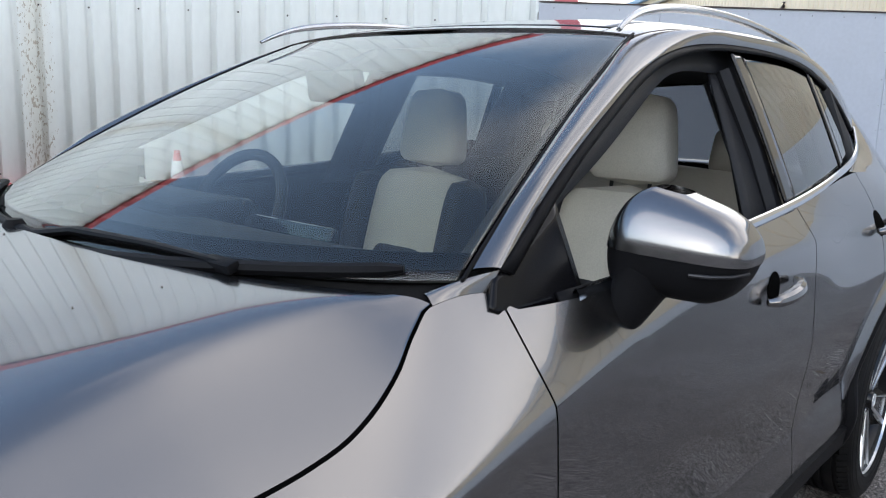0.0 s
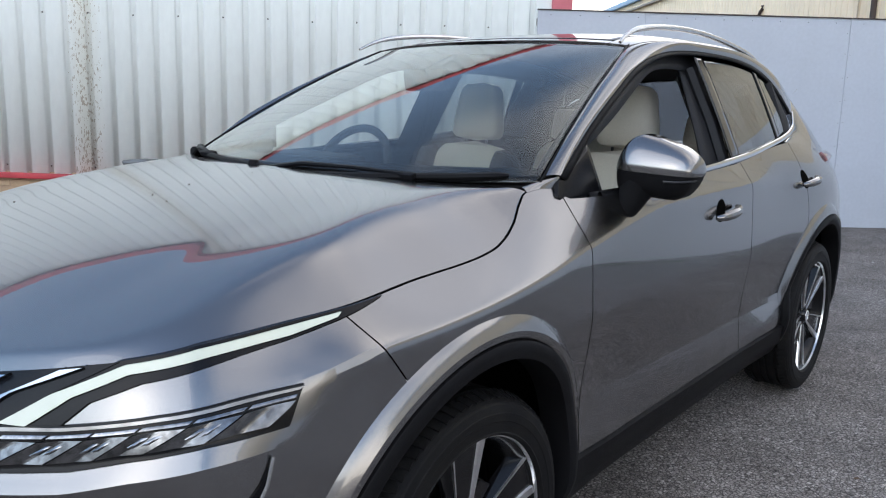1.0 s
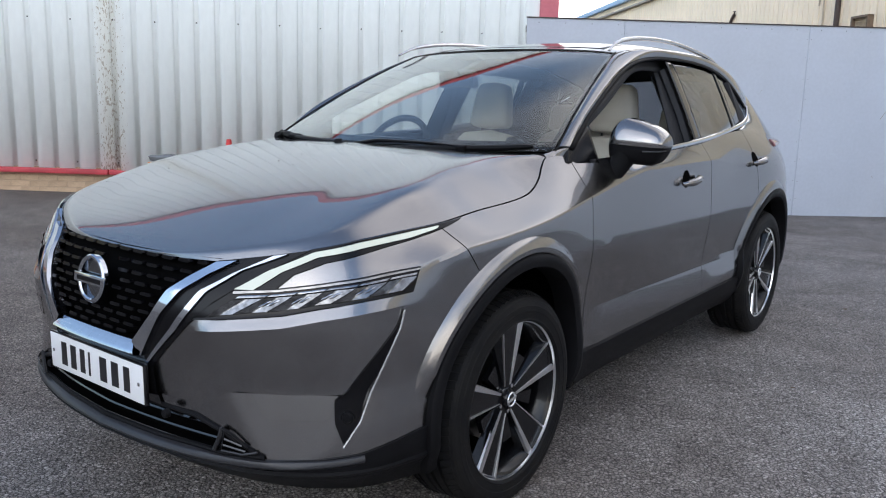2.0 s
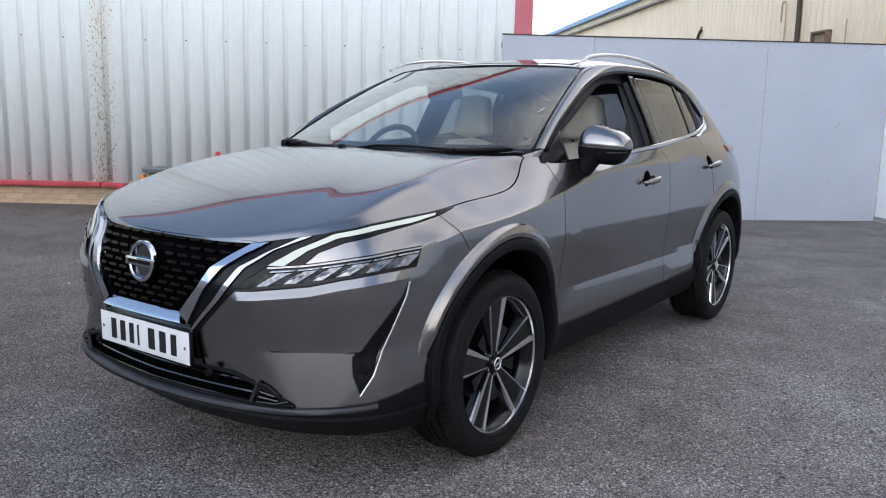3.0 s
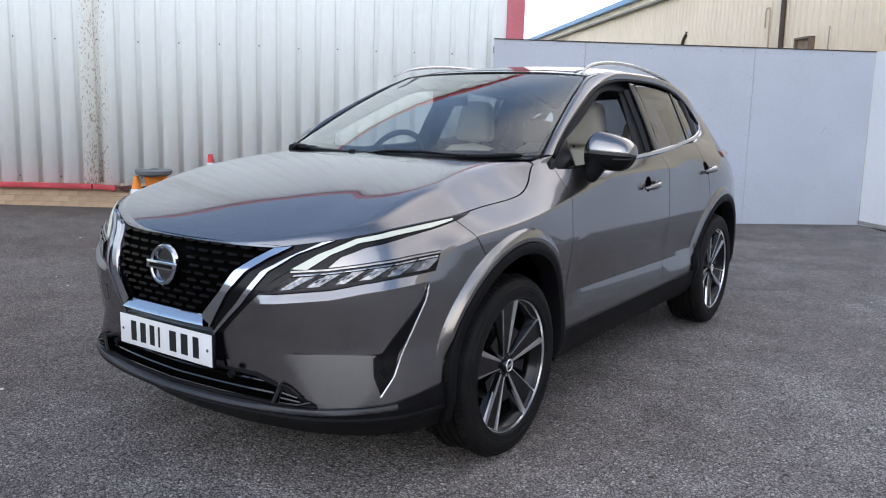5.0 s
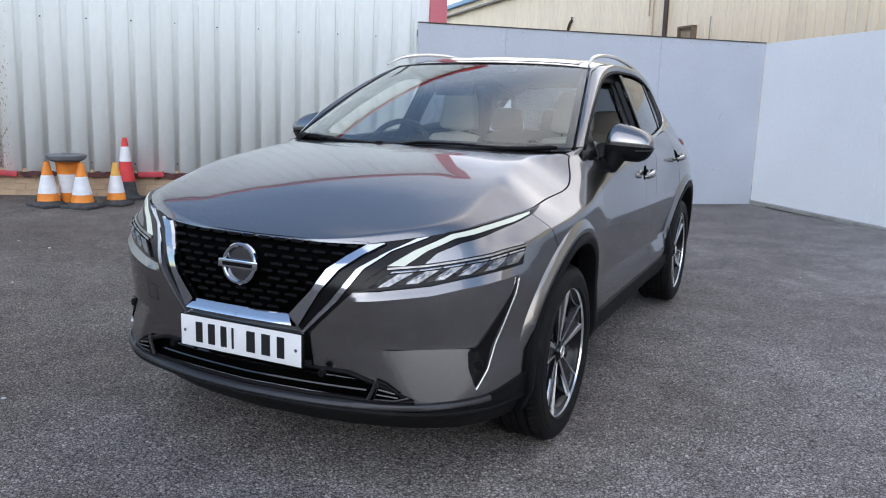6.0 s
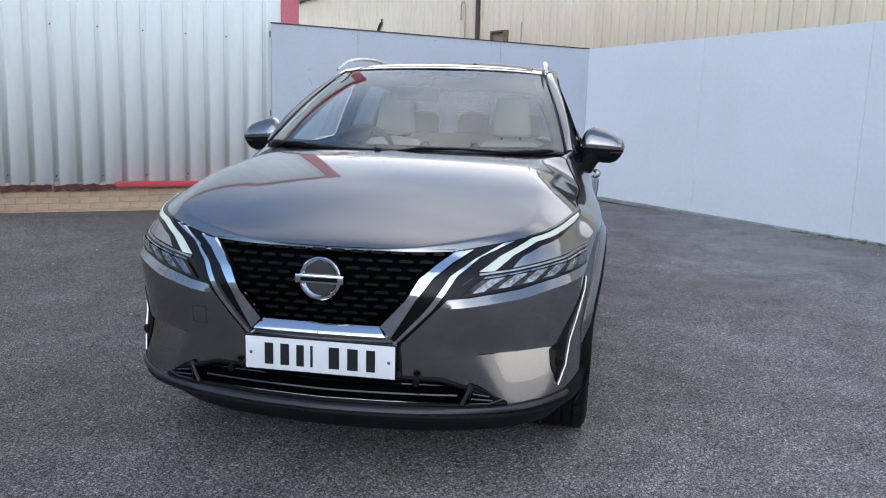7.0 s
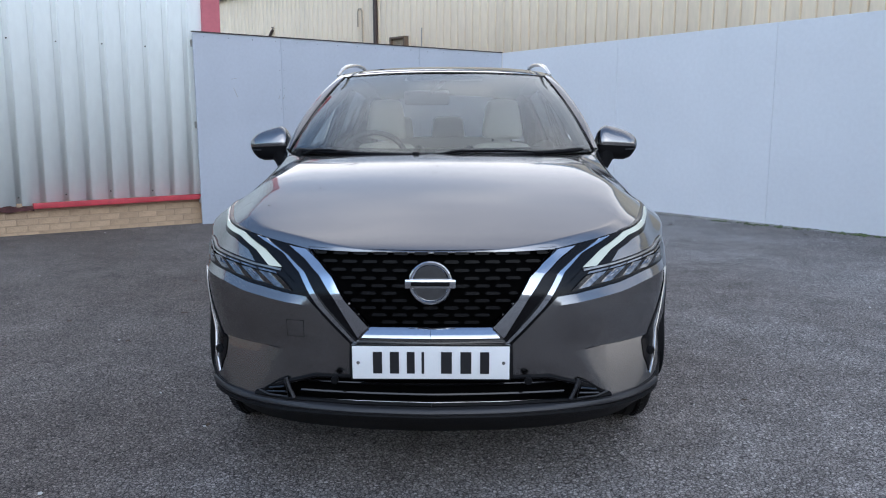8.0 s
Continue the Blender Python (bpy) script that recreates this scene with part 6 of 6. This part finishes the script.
# ---- traffic cones by the wall ----
def cone(x, y, h, base, mats, label, turn=0.0):
    c_ = thing("traffic_cone", label, "traffic cone", "cones by the wall", at=(x, y, gz(y, x)))
    c_.rotation_euler = (0, 0, radians(turn))
    r0, r1 = base * 0.40, 0.028
    part("base", add(box((base, base, 0.035), (0, 0, 0.0185), bevel=0.012), lathe([(r0 + 0.03, 0.034), (r0 + 0.012, 0.05), (r0, 0.07)], 28, "z")), cone_base, c_, "black rubber base")
    cuts = [0.06, 0.30, 0.62, 0.86, 1.0] if len(mats) == 4 else [0.06, 0.30, 0.70, 1.0]
    for m, a, b_ in zip(mats, cuts, cuts[1:]):
        ra, rb = r0 + (r1 - r0) * a, r0 + (r1 - r0) * b_
        e = 0.003 if m is cone_white else 0.0
        prof = [(ra + e, h * a), (rb + e, h * b_), (rb - 0.006, h * b_)] if b_ == 1.0 else [(ra - 0.004, h * a), (ra + e, h * a), (rb + e, h * b_), (rb - 0.004, h * b_)]
        part("cone_band", lathe(prof, 28, "z"), m, c_)
    return c_


cone(-5.66, 3.17, 0.50, 0.34, (cone_orange, cone_white, cone_orange), "orange cone with a white sleeve, dirty base", 12)
cone(-5.98, 2.99, 0.50, 0.34, (cone_orange, cone_white, cone_orange), "orange cone with a white sleeve, dirty base", -6)
cone(-5.60, 3.59, 0.49, 0.30, (cone_orange, cone_white, cone_amber), "short faded orange cone with a white sleeve", 20)
cone(-5.90, 4.02, 0.75, 0.34, (cone_base, cone_red, cone_white, cone_red), "tall red and white cone by the wall", 8)
# a bollard sleeve stood upside down between two cones, and the loose base laid over all three
sleeve = thing("bollard_sleeve", "upturned orange and white bollard sleeve between two cones", "bollard", at=(-5.90, 3.20, gz(3.20, -5.90)))
for mat_, z0, z1 in ((cone_orange, 0.0, 0.15), (cone_white, 0.15, 0.36), (cone_orange, 0.36, 0.50)):
    part("sleeve_band", lathe([(0.070 + 0.12 * z0, z0), (0.072 + 0.12 * z0, z0), (0.072 + 0.12 * z1, z1), (0.066 + 0.12 * z1, z1)], 28, "z"), mat_, sleeve)
spare = thing("cone_base_ring", "loose grey rubber cone base laid over cone tips", "cone base", at=(-5.82, 3.12, 0.545 + gz(3.12, -5.82)))
part("ring", add(moved(lathe([(0.0, -0.035), (0.15, -0.035), (0.20, -0.01), (0.215, 0.03), (0.205, 0.038), (0.0, 0.038)], 36, "z"), Matrix.Diagonal((1, 1, 1, 1))), lathe([(0.05, 0.036), (0.04, 0.055), (0.0, 0.055)], 20, "z")), cone_grey, spare)

# ---- loose bits: pale grit and leaves on the asphalt, specks on the bonnet ----
random.seed(21)


def bit(bm_, x, y, z, r, flat=0.5):
    m = Matrix.Translation((x, y, z)) @ Matrix.Rotation(random.uniform(0, 6.28), 4, "Z") @ Matrix.Diagonal((r * random.uniform(0.7, 1.5), r * random.uniform(0.6, 1.1), r * flat, 1))
    bmesh.ops.create_icosphere(bm_, subdivisions=1, radius=1, matrix=m)


gr = bmesh.new()
for k in range(170):
    x, y = random.uniform(-5.5, 6.5), random.uniform(-4.5, 8.0)
    if -1.0 < x < 1.0 and -1.1 < y < 3.6:
        continue
    bit(gr, x, y, gz(y, x) + 0.003, random.uniform(0.004, 0.011))
tagged(part("grit", gr, grit_mat), "scattered pale grit on the asphalt", "grit", kind="stuff")
lf = bmesh.new()
for k in range(46):
    x, y = random.uniform(-6.0, 5.5), random.uniform(-3.5, 8.0)
    if -1.0 < x < 1.0 and -1.1 < y < 3.6:
        continue
    bit(lf, x, y, gz(y, x) + 0.004, random.uniform(0.010, 0.024), 0.16)
tagged(part("leaf_litter", lf, leaf_mat), "small brown fallen leaves on the asphalt", "leaves", kind="stuff")
dirt = bmesh.new()
for k in range(15):
    x, y = random.uniform(-0.62, 0.55), random.uniform(-0.55, 0.16)
    bit(dirt, x, y, bonnet_z(abs(x), y) + 0.001, random.uniform(0.0014, 0.0034), 0.4)
tagged(part("dirt_specks", dirt, leaf_mat), "dark dirt specks on the car bonnet", "dirt", kind="stuff")
# moss and weeds along the foot of the white hoarding
ms = bmesh.new()
d_ = (H2 - H1).normalized()
nrm = Vector((-0.76, -0.65))
for k in range(420):
    t_ = random.uniform(4.2, LB)
    p_ = H1 + d_ * t_ + nrm * abs(random.gauss(0.10, 0.05))
    bit(ms, p_.x, p_.y, gz(p_.y) + 0.004, random.uniform(0.012, 0.035), random.uniform(0.25, 0.6))
tagged(part("moss", ms, moss_mat), "low green moss along the hoarding's foot", "moss", kind="stuff")

# ---- bricks of the plinth, last ----
me_brick = finish(box((0.215, 0.03, 0.065), bevel=0.004, seg=1))
me_brick.materials.append(brick_mat)
random.seed(12)
for course in range(5):
    zc = 0.255 - course * 0.075
    for k in range(56):
        x = WALL_L - 0.12 - k * 0.225 - (0.1125 if course % 2 else 0)
        ob = new("brick", me_brick)
        ob.parent = plinth
        ob.location = (x, 0.005 + random.uniform(-0.002, 0.002), zc + random.uniform(-0.002, 0.002))
